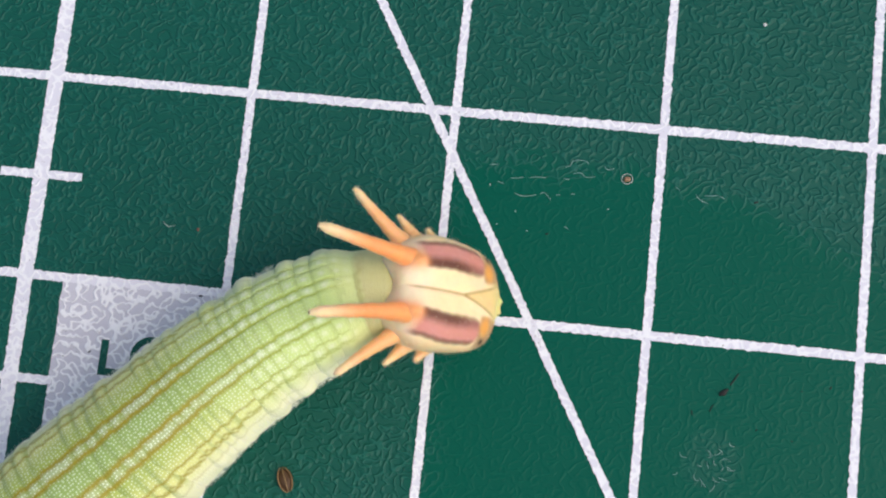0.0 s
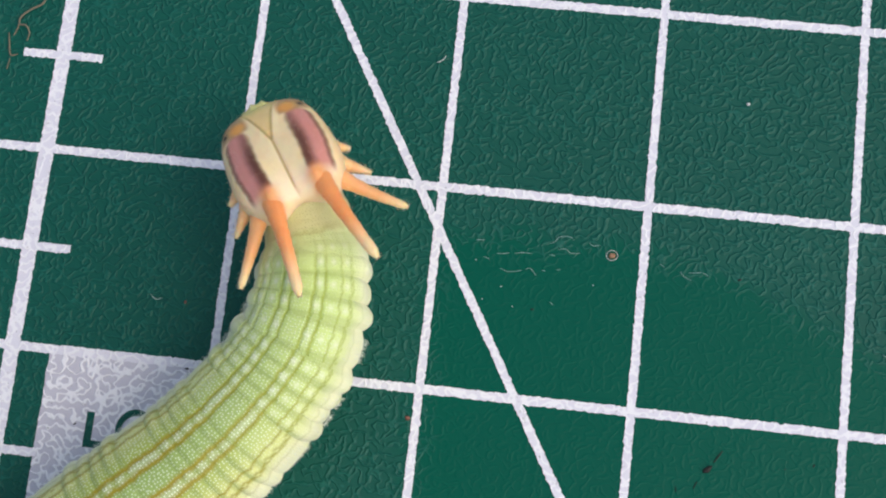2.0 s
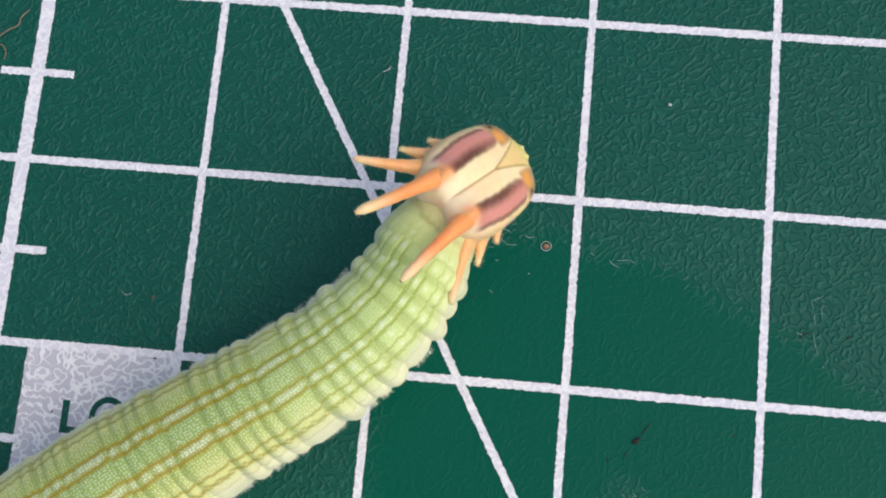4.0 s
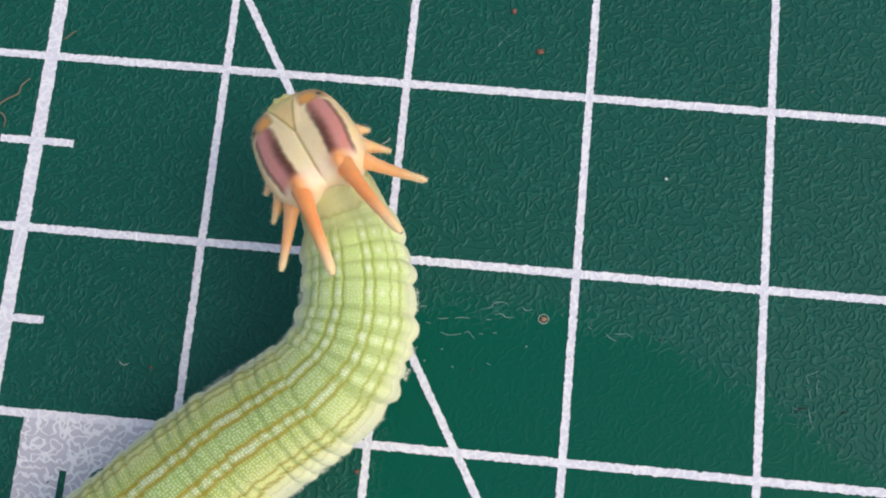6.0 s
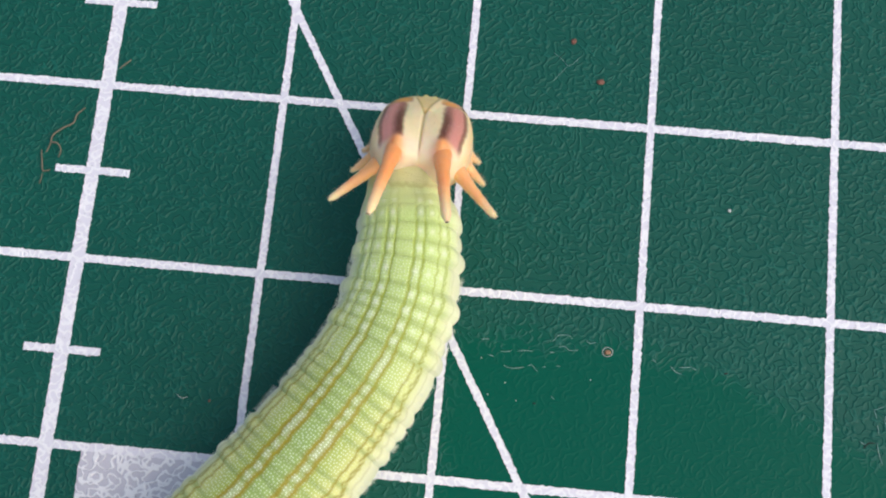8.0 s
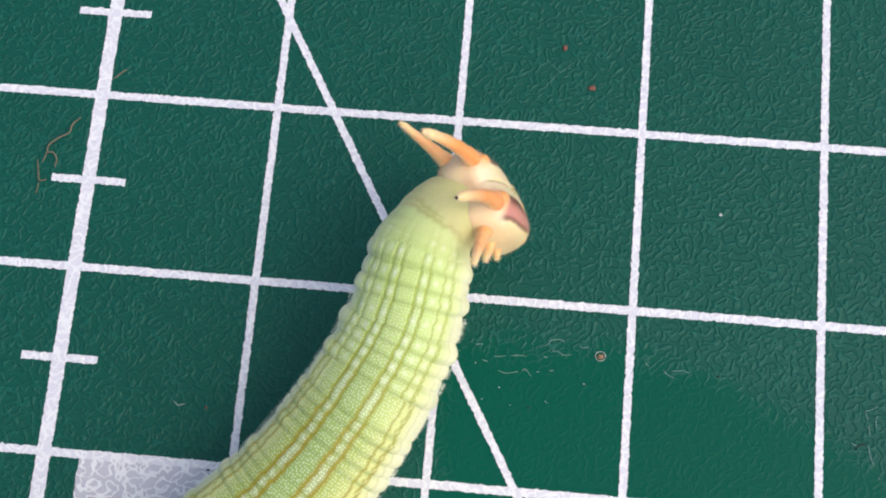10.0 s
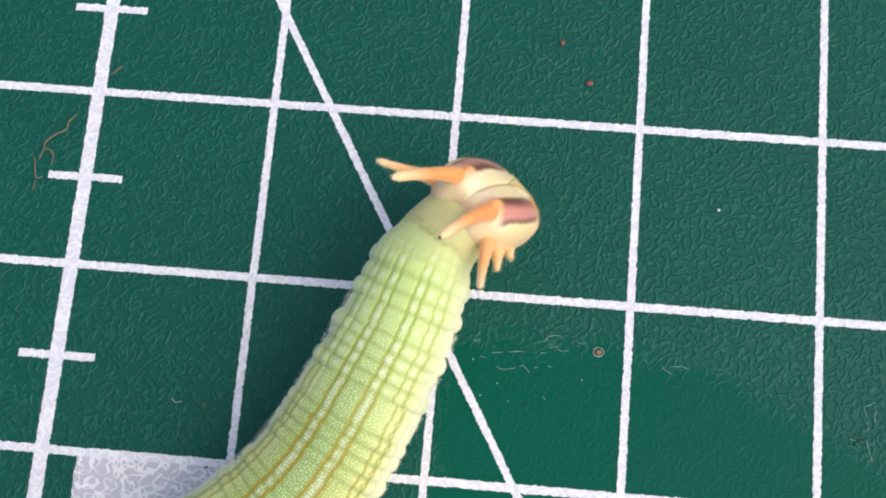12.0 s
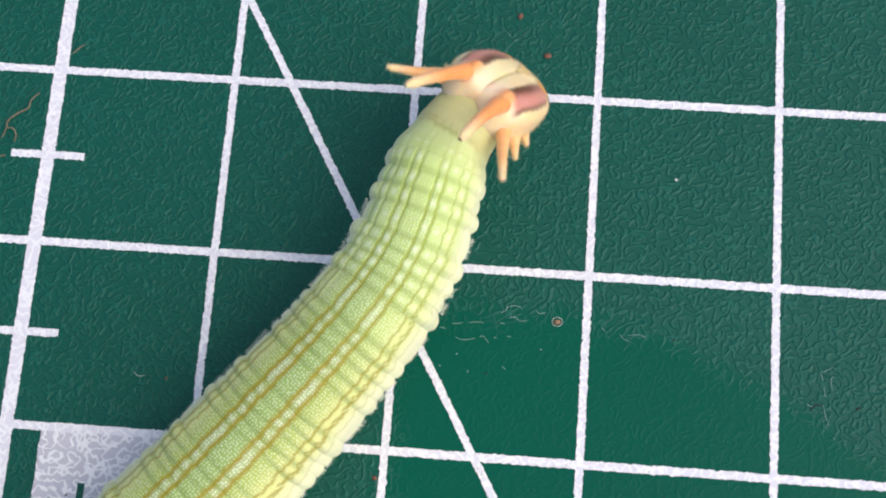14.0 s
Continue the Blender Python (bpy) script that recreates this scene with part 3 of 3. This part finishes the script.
    ob.location, ob.rotation_euler = (x * MM, y * MM, -low - 0.01 * MM), (0, 0, turn)
    return ob


def strand(name, points, thick, material, label, category):
    """A thin thread through points on the mat; millimetres."""
    pts = [Vector((x, y, z)) for x, y, z in points]
    line = []
    for k in range(len(pts) - 1):
        a, b, c, d = pts[max(k - 1, 0)], pts[k], pts[k + 1], pts[min(k + 2, len(pts) - 1)]
        for j in range(8):
            u = j / 8
            line.append(0.5 * ((2 * b) + (c - a) * u + (2 * a - 5 * b + 4 * c - d) * u * u + (3 * b - a - 3 * c + d) * u ** 3) * MM)
    line.append(pts[-1] * MM)
    n = len(line)
    verts, faces = tube(line, [thick * MM * (0.55 + 0.45 * math.sin(math.pi * (k + 1) / (n + 1))) for k in range(n)], 6)
    return tagged(new(name, mesh_of(name, verts, faces, material)), label, category)


def rib_mesh(points, thick, material):
    verts, faces = tube([Vector(p) * MM for p in points], [thick * MM * (0.4 + 0.6 * math.sin(math.pi * (k + 1) / (len(points) + 1))) for k in range(len(points))], 8)
    return mesh_of("rib", verts, faces, material)


husk = fleck("seed_husk", -6.0, -18.4, 0.92, SEED, "dark brown papery seed husk lying on the green mat", "seed", (0.72, 1.15, 0.42), 0.4, 2)
for lean in (-0.24, 0.02, 0.27):
    arch = [(lean * math.cos(u * 1.45) * 1.25, 0.60 * math.sin(u * 1.45), 0.21 * math.cos(u * 1.35) * (1.0 - abs(lean))) for u in np.linspace(-1, 1, 11)]
    part("rib", rib_mesh(arch, 0.034, STRAW), husk, "straw-coloured rib")
grain = fleck("amber_grain", 8.6, -2.6, 0.30, GRAIN, "tiny amber grain ringed by a pale dried rim", "grain", (1.15, 0.85, 0.7), 0.2, 3)
ring = [(0.265 * math.cos(u), 0.245 * math.sin(u) + 0.03, -0.06) for u in np.linspace(0, math.tau, 25)]
verts, faces = tube([Vector(p) * MM for p in ring], [0.014 * MM] * 25, 6)
part("rim", mesh_of("rim", verts, faces, PALE), grain, "pale dried rim")
for k, (x, y, size) in enumerate(((7.25, 12.37, 0.40), (5.62, 14.66, 0.34), (-11.75, -7.0, 0.16), (-0.3, -11.4, 0.26))):
    tagged(fleck("brown_crumb", x, y, size, CRUMB, "tiny reddish brown crumb lying on the mat", "crumb", (1.0, 0.8, 0.5), k * 0.9, 5 + k), group="brown crumbs on the mat")
for k, (x, y, size) in enumerate(((14.55, 5.65, 0.17), (2.59, -5.33, 0.06), (3.43, -4.64, 0.06), (4.07, -5.53, 0.055), (7.82, -4.11, 0.06), (2.1, -3.45, 0.06))):
    tagged(fleck("pale_crumb", x, y, size, PALE, "minute whitish crumb lying on the green mat", "crumb", (1.0, 0.9, 0.6), k * 0.7, 15 + k), group="pale crumbs on the mat")
for k, (x, y, size, turn) in enumerate(((5.02, -5.59, 0.17, 0.3), (13.89, -12.25, 0.50, 0.7), (18.75, -11.54, 0.16, 1.0), (17.44, -11.84, 0.1, 0.2), (15.5, -13.82, 0.12, 0.6), (17.16, -14.17, 0.12, 0.1), (-11.2, -10.2, 0.22, 0.0), (14.74, -3.14, 0.2, 0.4), (24.26, -6.08, 0.24, 0.5), (-16.2, -13.4, 0.18, 0.6))):
    tagged(fleck("black_speck", x, y, size, SOOT, "small black speck of grit on the mat", "grit", (1.0, 0.45, 0.3), turn, 25 + k), group="black specks on the mat")
strand("curly_fibre", [(-20.85, 8.45, 0.10), (-20.99, 8.3, 0.16), (-21.25, 7.94, 0.2), (-21.34, 7.49, 0.22), (-21.87, 7.12, 0.25), (-22.33, 6.7, 0.22), (-22.36, 6.3, 0.2), (-21.99, 6.23, 0.3), (-21.77, 5.87, 0.22), (-21.87, 5.48, 0.1)], 0.055, FIBRE, "curled thin greyish tan plant fibre lying on the mat", "fibre")
strand("fibre_wisp", [(-22.33, 6.7, 0.30), (-22.46, 6.09, 0.12), (-22.62, 5.70, 0.08)], 0.040, FIBRE, "loose greyish tan wisp beside a curled fibre", "fibre")
strand("fibre_wisp", [(-22.88, 5.84, 0.08), (-22.73, 5.25, 0.14), (-22.58, 4.66, 0.12), (-22.22, 4.74, 0.08)], 0.045, FIBRE, "bent greyish tan wisp beside a curled fibre", "fibre")
strand("fibre_wisp", [(-22.6, 4.49, 0.06), (-22.66, 3.89, 0.06)], 0.03, FIBRE, "short greyish tan wisp below a curled fibre", "fibre")
strand("loose_fibre", [(-18.75, 11.5, 0.1), (-19.05, 11.2, 0.12), (-19.35, 10.9, 0.1)], 0.045, FIBRE, "short thin greyish tan fibre beside a printed line", "fibre")
strand("pale_thread", [(-0.5, 6.7, 0.08), (-0.65, 6.45, 0.12), (-0.95, 6.3, 0.08)], 0.02, PALE, "short whitish thread lying on the green mat", "thread")
strand("pale_thread", [(-13.5, -6.8, 0.08), (-13.2, -7.0, 0.1), (-12.9, -6.9, 0.08)], 0.012, PALE, "short whitish thread lying on the green mat", "thread")
strand("forked_thread", [(4.55, 13.93, 0.03), (5.0, 13.6, 0.04), (5.43, 13.21, 0.03), (5.8, 13.5, 0.04), (6.12, 13.87, 0.03)], 0.007, GLINT_THREAD, "faint bent greyish thread on the green mat", "thread")
strand("forked_thread", [(5.36, 13.15, 0.03), (5.0, 12.7, 0.03), (4.66, 12.26, 0.03)], 0.006, GLINT_THREAD, "faint straight greyish thread on the green mat", "thread")
# strands standing for glints on the wet rim, between animal and amber grain
NEAR_GLINTS = (
    ((3.05, -3.03), (3.37, -3.02), (3.65, -2.94)), ((3.92, -2.95), (4.27, -2.88), (4.72, -2.87)), ((5.58, -2.29), (5.82, -2.17), (6.0, -1.92), (6.5, -1.87), (6.73, -2.03)),
    ((6.01, -2.56), (6.35, -2.48), (6.62, -2.66), (7.07, -2.62)), ((7.47, -2.06), (7.64, -2.2), (7.95, -2.12)), ((5.58, -2.83), (5.86, -2.87)), ((3.29, -3.75), (3.71, -3.87), (4.35, -3.75)),
    ((4.53, -3.68), (4.74, -3.61), (5.06, -3.94)), ((5.3, -3.66), (5.47, -3.65)), ((6.0, -3.55), (6.2, -3.53)), ((5.84, -5.15), (6.03, -5.29)), ((2.0, -2.47), (2.4, -2.43)), ((2.43, -3.26), (2.74, -3.34)),
)
# and past the next printed line, down the film's far rim
FAR_GLINTS = (
    ((10.93, -2.74), (11.14, -2.9)), ((11.9, -3.02), (12.12, -3.27), (12.47, -3.39)), ((12.3, -3.05), (12.69, -3.01), (12.94, -2.96)), ((12.99, -2.98), (13.25, -3.11)),
    ((22.31, -4.32), (22.55, -4.25), (22.98, -4.02)), ((22.33, -4.36), (22.38, -4.56), (22.46, -4.79)), ((22.95, -4.46), (22.86, -4.76), (22.91, -5.19)), ((22.49, -5.08), (22.56, -5.56)),
    ((22.47, -6.0), (22.57, -6.52), (22.74, -7.04)), ((21.61, -6.02), (21.8, -6.11), (21.99, -6.14)), ((22.99, -7.64), (23.06, -7.76)),
)
for path in NEAR_GLINTS + FAR_GLINTS:
    pts = [(x, y, 0.035) for x, y in path]
    tagged(strand("glint_strand", pts, 0.014, GLINT_THREAD, "fine whitish strand added for a glint along the wet edge", "residue"), group="dried traces along the wet edge")
# a dry patch inside the film, its ridge glints added as short curved strands
rng = np.random.default_rng(21)
for k in range(20):
    x, y, turn, bend = rng.normal(13.5, 0.85), rng.normal(-15.7, 0.55), rng.uniform(-1.8, 0.4), rng.uniform(-1.4, 1.4)
    pts, step = [], rng.uniform(0.09, 0.17)
    for j in range(4):
        pts.append((x, y, 0.03))
        x, y, turn = x + step * math.cos(turn), y + step * math.sin(turn), turn + bend * 0.6
    tagged(strand("glint_strand", pts, 0.011, GLINT_THREAD, "short curved whitish strand for a ridge glint in a dry patch", "residue"), group="dried traces in the dry patch")
strand("dark_sliver", [(21.81, -6.35, 0.03), (21.95, -6.16, 0.05), (22.1, -6.05, 0.05), (22.37, -6.04, 0.03)], 0.03, SOOT, "thin bent black sliver on the mat", "grit")
strand("dark_sliver", [(14.15, -11.9, 0.03), (14.3, -11.66, 0.04), (14.52, -11.3, 0.03)], 0.03, SOOT, "thin straight black sliver on the mat", "grit")
strand("dark_sliver", [(13.45, -12.85, 0.03), (13.30, -13.2, 0.03)], 0.022, SOOT, "thin straight black sliver on the mat", "grit")
strand("dark_sliver", [(12.48, -13.2, 0.03), (12.52, -13.45, 0.03)], 0.02, SOOT, "thin short black sliver on the mat", "grit")


# ---- what moves ----
TAIL, REAR, MARK = Vector((-38.7, -46.05, 3.45)), Vector((-11.912, -17.355, 3.5)), Vector((-8.5, -13.7, 3.5))
NECK, INNER = Vector((0.0, -1.5, -1.7)), Vector((0.0, -0.45, -0.7))
# sideways sag of the back at a third and two thirds of its length: seconds, millimetres
BEND = [(0.0, -0.8, -0.95), (0.5, 0.55, 0.75), (1.0, 1.0, 1.55), (1.5, 2.2, 2.7), (2.0, 2.2, 2.9), (2.5, 1.9, 2.35), (3.0, 0.2, 0.4), (5.5, 1.15, 2.4), (6.0, 2.55, 5.15), (6.5, 2.9, 5.6), (7.0, 1.7, 2.65), (9.5, 2.95, 3.7), (10.0, 1.9, 1.7), (10.5, 2.15, 2.2), (11.0, 1.85, 1.15), (11.5, 2.15, 1.85), (11.7, 2.35, 0.75), (12.0, 2.0, 1.15), (12.5, 1.65, 1.35), (13.0, 1.5, 1.0), (13.5, 1.7, 1.85), (14.0, 1.35, 1.85)]
# how far the body reaches from its rear mark when it is at rest: seconds, millimetres
REST = [(0, 29.8), (3.2, 33.0), (5.3, 39.0), (7.2, 39.4), (9.5, 40.0), (11.5, 38.8), (14, 41.6)]


def spine(t, head_pose):
    """Points along the body's axis from tail to neck, in millimetres."""
    neck = head_pose @ (NECK * MM) / MM
    chord = neck - REAR
    side = Vector((chord.y, -chord.x, 0)).normalized()
    a, b = (float(np.interp(t, [r[0] for r in BEND], [r[k] for r in BEND])) for k in (1, 2))
    p1, p2 = REAR + chord * 0.36 + side * a, REAR + chord * 0.70 + side * b
    lift = neck.z - REAR.z
    p1.z, p2.z = REAR.z + lift * 0.22, REAR.z + lift * 0.68
    inner = head_pose @ (INNER * MM) / MM
    knots = [TAIL, REAR, p1, p2, neck, inner]
    gaps = [(knots[k + 1] - knots[k]).length for k in range(5)]
    tang = [(knots[1] - knots[0]) / gaps[0]]
    for k in (1, 2, 3, 4):
        tang.append(((knots[k] - knots[k - 1]) / gaps[k - 1] * gaps[k] + (knots[k + 1] - knots[k]) / gaps[k] * gaps[k - 1]) / (gaps[k] + gaps[k - 1]))
    tang.append((inner - neck).normalized())
    line = []
    for k in range(5):
        for j in range(40 if k else 12):
            u = j / (40 if k else 12)
            line.append((2 * u ** 3 - 3 * u ** 2 + 1) * knots[k] + (u ** 3 - 2 * u ** 2 + u) * gaps[k] * tang[k]
                        + (3 * u ** 2 - 2 * u ** 3) * knots[k + 1] + (u ** 3 - u ** 2) * gaps[k] * tang[k + 1])
    line.append(inner)
    # ease the bends: resample evenly, then run a soft window along the line
    pts = np.array([tuple(p) for p in line])
    run = np.r_[0, np.cumsum(np.linalg.norm(np.diff(pts, axis=0), axis=1))]
    even = np.linspace(0, run[-1], int(run[-1] / 0.2))
    pts = np.stack([np.interp(even, run, pts[:, k]) for k in range(3)], axis=1)
    soft = np.exp(-(np.arange(-12, 13) / 6.0) ** 2)
    full = np.pad(pts, ((12, 12), (0, 0)), "reflect", reflect_type="odd")
    return np.stack([np.convolve(full[:, k], soft / soft.sum(), "valid") for k in range(3)], axis=1)


def ring_poses(t, head_pose):
    pts = spine(t, head_pose)[::-1]
    run = np.r_[0, np.cumsum(np.linalg.norm(np.diff(pts, axis=0), axis=1))]
    ahead_of_neck = (INNER - NECK).length
    run = run - ahead_of_neck
    rear = np.linalg.norm((pts - np.array(MARK))[:, :2], axis=1).argmin()
    rest = float(np.interp(t, [r[0] for r in REST], [r[1] for r in REST])) - 19.3
    stretch = float(np.clip(run[rear] / rest, 0.80, 1.22))
    back = -(head_pose.to_3x3() @ Vector((0, -0.66, -0.75)))
    poses = []
    for n, (d, length) in enumerate(ANNULETS):
        s = (d * stretch if d > 0 else d) if d < 16 else 16 * stretch + d - 16
        p = Vector([float(np.interp(s, run, pts[:, k])) for k in range(3)])
        q = Vector([float(np.interp(s + 0.4, run, pts[:, k])) for k in range(3)])
        o = Vector([float(np.interp(s - 0.4, run, pts[:, k])) for k in range(3)])
        ahead = (o - q).normalized()
        bow = 0.25 * math.exp(-max(d, 0) / 1.8)
        ahead = (ahead * (1 - bow) + back * bow).normalized()
        right = ahead.cross(Vector((0, 0, 1))).normalized()
        up = right.cross(ahead)
        turn = Matrix((right, ahead, up)).transposed().to_4x4()
        poses.append(BASE @ Matrix.Translation(p * MM) @ turn)
    return poses


def motions():
    HEAD = [
        (0, pose(0.00073, -0.00950, 0.00417, -44.4, -1.2, -89.1)),
        (0.2, pose(0.00027, -0.00589, 0.00413, -49.4, 5.8, -67.4)),
        (0.3, pose(0.00052, -0.00414, 0.00466, -43.8, 3.0, -50.9)),
        (0.4, pose(0.00045, -0.00390, 0.00488, -42.6, 3.7, -45.4)),
        (0.5, pose(-0.00078, -0.00383, 0.00534, -39.0, 2.0, -34.5)),
        (0.6, pose(-0.00164, -0.00316, 0.00531, -34.5, 0.1, -26.5)),
        (0.7, pose(-0.00286, -0.00275, 0.00515, -34.4, -0.1, -15.4)),
        (0.8, pose(-0.00253, -0.00283, 0.00492, -29.8, 2.3, -16.8)),
        (0.9, pose(-0.00254, -0.00306, 0.00478, -26.0, 3.6, -11.7)),
        (1, pose(-0.00332, -0.00253, 0.00433, -33.8, -0.7, -2.2)),
        (1.1, pose(-0.00344, -0.00231, 0.00399, -39.7, -1.7, -0.5)),
        (1.2, pose(-0.00330, -0.00222, 0.00392, -39.9, 1.7, 1.7)),
        (1.3, pose(-0.00462, -0.00147, 0.00406, -42.4, 0.3, 13.3)),
        (1.4, pose(-0.00559, -0.00124, 0.00444, -43.6, 2.2, 21.1)),
        (1.5, pose(-0.00709, -0.00086, 0.00474, -43.2, -0.2, 29.4)),
        (1.6, pose(-0.00765, -0.00080, 0.00474, -41.4, 2.1, 34.4)),
        (1.7, pose(-0.00918, -0.00124, 0.00489, -37.4, -0.8, 46.3)),
        (1.8, pose(-0.00948, -0.00111, 0.00513, -33.8, -2.5, 47.4)),
        (1.9, pose(-0.00797, -0.00102, 0.00550, -25.2, -1.5, 38.7)),
        (2, pose(-0.00683, -0.00091, 0.00617, -20.3, 1.9, 32.9)),
        (2.1, pose(-0.00581, -0.00069, 0.00629, -19.2, -0.3, 27.1)),
        (2.2, pose(-0.00501, -0.00045, 0.00650, -13.3, 4.0, 20.8)),
        (2.4, pose(-0.00269, -0.00075, 0.00697, -6.1, 8.9, 5.8)),
        (2.5, pose(-0.00401, -0.00028, 0.00718, -4.4, 2.1, 5.1)),
        (2.6, pose(-0.00302, -0.00021, 0.00711, -7.4, 10.7, -3.0)),
        (2.7, pose(-0.00133, -0.00063, 0.00734, -11.6, 16.6, -12.9)),
        (2.8, pose(0.00001, -0.00125, 0.00746, -13.4, 17.3, -21.9)),
        (2.9, pose(0.00109, -0.00204, 0.00728, -13.2, 20.0, -30.5)),
        (3, pose(0.00190, -0.00271, 0.00700, -11.4, 18.9, -37.2)),
        (3.2, pose(0.00359, -0.00248, 0.00657, -24.1, 18.2, -52.5)),
        (5.3, pose(0.00560, 0.00265, 0.00675, -29.2, 9.3, -18.1)),
        (5.5, pose(0.00282, 0.00352, 0.00708, -19.5, -0.9, 1.4)),
        (5.6, pose(0.00141, 0.00384, 0.00707, -17.8, -0.1, 8.7)),
        (5.7, pose(-0.00011, 0.00387, 0.00701, -16.9, -4.1, 17.7)),
        (5.8, pose(-0.00139, 0.00358, 0.00725, -18.4, -6.3, 24.5)),
        (5.9, pose(-0.00329, 0.00323, 0.00762, -19.3, -9.4, 34.0)),
        (6, pose(-0.00366, 0.00327, 0.00803, -17.6, -6.9, 36.1)),
        (6.1, pose(-0.00178, 0.00308, 0.00821, -15.0, -5.1, 29.3)),
        (6.2, pose(-0.00304, 0.00268, 0.00846, -14.6, -6.9, 35.3)),
        (6.3, pose(-0.00577, 0.00274, 0.00844, -14.5, -9.7, 42.7)),
        (6.4, pose(-0.00734, 0.00249, 0.00828, -18.5, -12.5, 49.2)),
        (6.5, pose(-0.00613, 0.00288, 0.00787, -18.0, -13.4, 43.6)),
        (6.6, pose(-0.00413, 0.00345, 0.00768, -14.1, -13.8, 32.3)),
        (6.7, pose(-0.00292, 0.00422, 0.00739, -15.4, -12.6, 23.7)),
        (6.8, pose(-0.00081, 0.00470, 0.00696, -18.1, -8.1, 12.0)),
        (6.9, pose(0.00050, 0.00509, 0.00637, -22.6, -3.8, 2.1)),
        (7, pose(0.00100, 0.00525, 0.00579, -33.6, -0.8, -4.5)),
        (7.1, pose(0.00213, 0.00569, 0.00529, -37.1, 0.1, -15.7)),
        (7.2, pose(0.00183, 0.00604, 0.00508, -41.7, 0.2, -17.8)),
        (9.3, pose(-0.00502, 0.00752, 0.00474, -31.6, 0.5, 34.9)),
        (9.4, pose(-0.00334, 0.00808, 0.00472, -42.2, 0.8, 18.7)),
        (9.5, pose(-0.00233, 0.00846, 0.00544, -39.4, -0.3, 7.6)),
        (9.7, pose(0.00071, 0.00822, 0.00534, -39.8, 0.4, -23.1)),
        (9.8, pose(0.00128, 0.00651, 0.00550, -52.4, -1.6, -38.2)),
        (9.9, pose(0.00124, 0.00518, 0.00571, -62.7, -1.5, -45.7)),
        (10, pose(0.00234, 0.00371, 0.00602, -73.7, -6.6, -59.5)),
        (10.1, pose(0.00279, 0.00447, 0.00556, -58.0, -6.2, -57.7)),
        (10.2, pose(0.00174, 0.00619, 0.00543, -52.5, -1.8, -34.4)),
        (10.3, pose(0.00096, 0.00662, 0.00545, -53.4, -0.1, -19.3)),
        (10.5, pose(0.00166, 0.00588, 0.00600, -46.2, 4.3, -34.9)),
        (10.7, pose(0.00083, 0.00267, 0.00579, -81.3, -7.3, -55.2)),
        (10.8, pose(0.00090, 0.00034, 0.00602, -99.6, -16.6, -58.5)),
        (10.9, pose(0.00292, 0.00003, 0.00612, -89.9, -14.2, -67.7)),
        (11, pose(0.00203, 0.00083, 0.00636, -80.8, -10.5, -60.5)),
        (11.1, pose(0.00095, 0.00211, 0.00587, -77.6, -2.7, -45.4)),
        (11.2, pose(0.00008, 0.00447, 0.00569, -57.4, 7.5, -15.8)),
        (11.3, pose(0.00028, 0.00531, 0.00533, -45.0, 12.8, -15.2)),
        (11.4, pose(0.00183, 0.00458, 0.00507, -48.7, 6.2, -44.6)),
        (11.5, pose(0.00160, 0.00288, 0.00584, -67.0, -3.2, -56.6)),
        (11.6, pose(0.00102, 0.00080, 0.00616, -89.6, -14.9, -63.0)),
        (11.7, pose(0.00151, -0.00067, 0.00626, -99.2, -20.7, -69.8)),
        (11.8, pose(0.00207, -0.00030, 0.00603, -86.0, -21.3, -73.7)),
        (11.9, pose(0.00192, 0.00182, 0.00586, -73.5, -11.1, -55.6)),
        (12, pose(0.00249, 0.00357, 0.00584, -57.5, -4.8, -48.1)),
        (12.1, pose(0.00313, 0.00437, 0.00583, -48.7, -4.8, -40.7)),
        (12.2, pose(0.00252, 0.00497, 0.00589, -48.1, -1.7, -19.2)),
        (12.3, pose(0.00172, 0.00422, 0.00578, -61.5, 3.5, -7.6)),
        (12.4, pose(0.00061, 0.00245, 0.00526, -87.0, 18.1, 4.8)),
        (12.5, pose(-0.00027, 0.00181, 0.00482, -98.9, 17.8, 12.9)),
        (12.6, pose(-0.00145, 0.00258, 0.00442, -90.2, 16.7, 23.6)),
        (12.7, pose(0.00062, 0.00356, 0.00462, -77.4, 12.7, -1.9)),
        (12.8, pose(0.00263, 0.00478, 0.00470, -62.1, 3.1, -27.1)),
        (12.9, pose(0.00392, 0.00578, 0.00499, -49.9, -3.2, -38.6)),
        (13, pose(0.00472, 0.00698, 0.00534, -39.4, -2.9, -33.9)),
        (13.1, pose(0.00393, 0.00722, 0.00596, -42.3, 0.8, -19.1)),
        (13.2, pose(0.00233, 0.00592, 0.00653, -63.6, 7.9, 2.5)),
        (13.3, pose(0.00067, 0.00511, 0.00626, -80.1, 12.0, 19.3)),
        (13.4, pose(-0.00058, 0.00579, 0.00628, -74.5, 14.9, 25.0)),
        (13.5, pose(0.00107, 0.00573, 0.00621, -65.6, 18.5, 16.0)),
        (13.7, pose(0.00349, 0.00809, 0.00541, -48.8, 8.7, -9.0)),
        (13.8, pose(0.00360, 0.00930, 0.00525, -40.8, 5.3, -8.1)),
        (13.9, pose(0.00395, 0.00958, 0.00543, -36.0, 9.6, -13.9)),
        (14, pose(0.00490, 0.00816, 0.00557, -52.0, 0.4, -42.2)),
    ]
    walk(head, [(t, BASE @ m) for t, m in HEAD])
    tracks = [[] for _ in rings]
    for t, m in HEAD:
        for track, p in zip(tracks, ring_poses(t, m)):
            track.append((t, p))
    for ring, track in zip(rings, tracks):
        walk(ring, track)


motions()
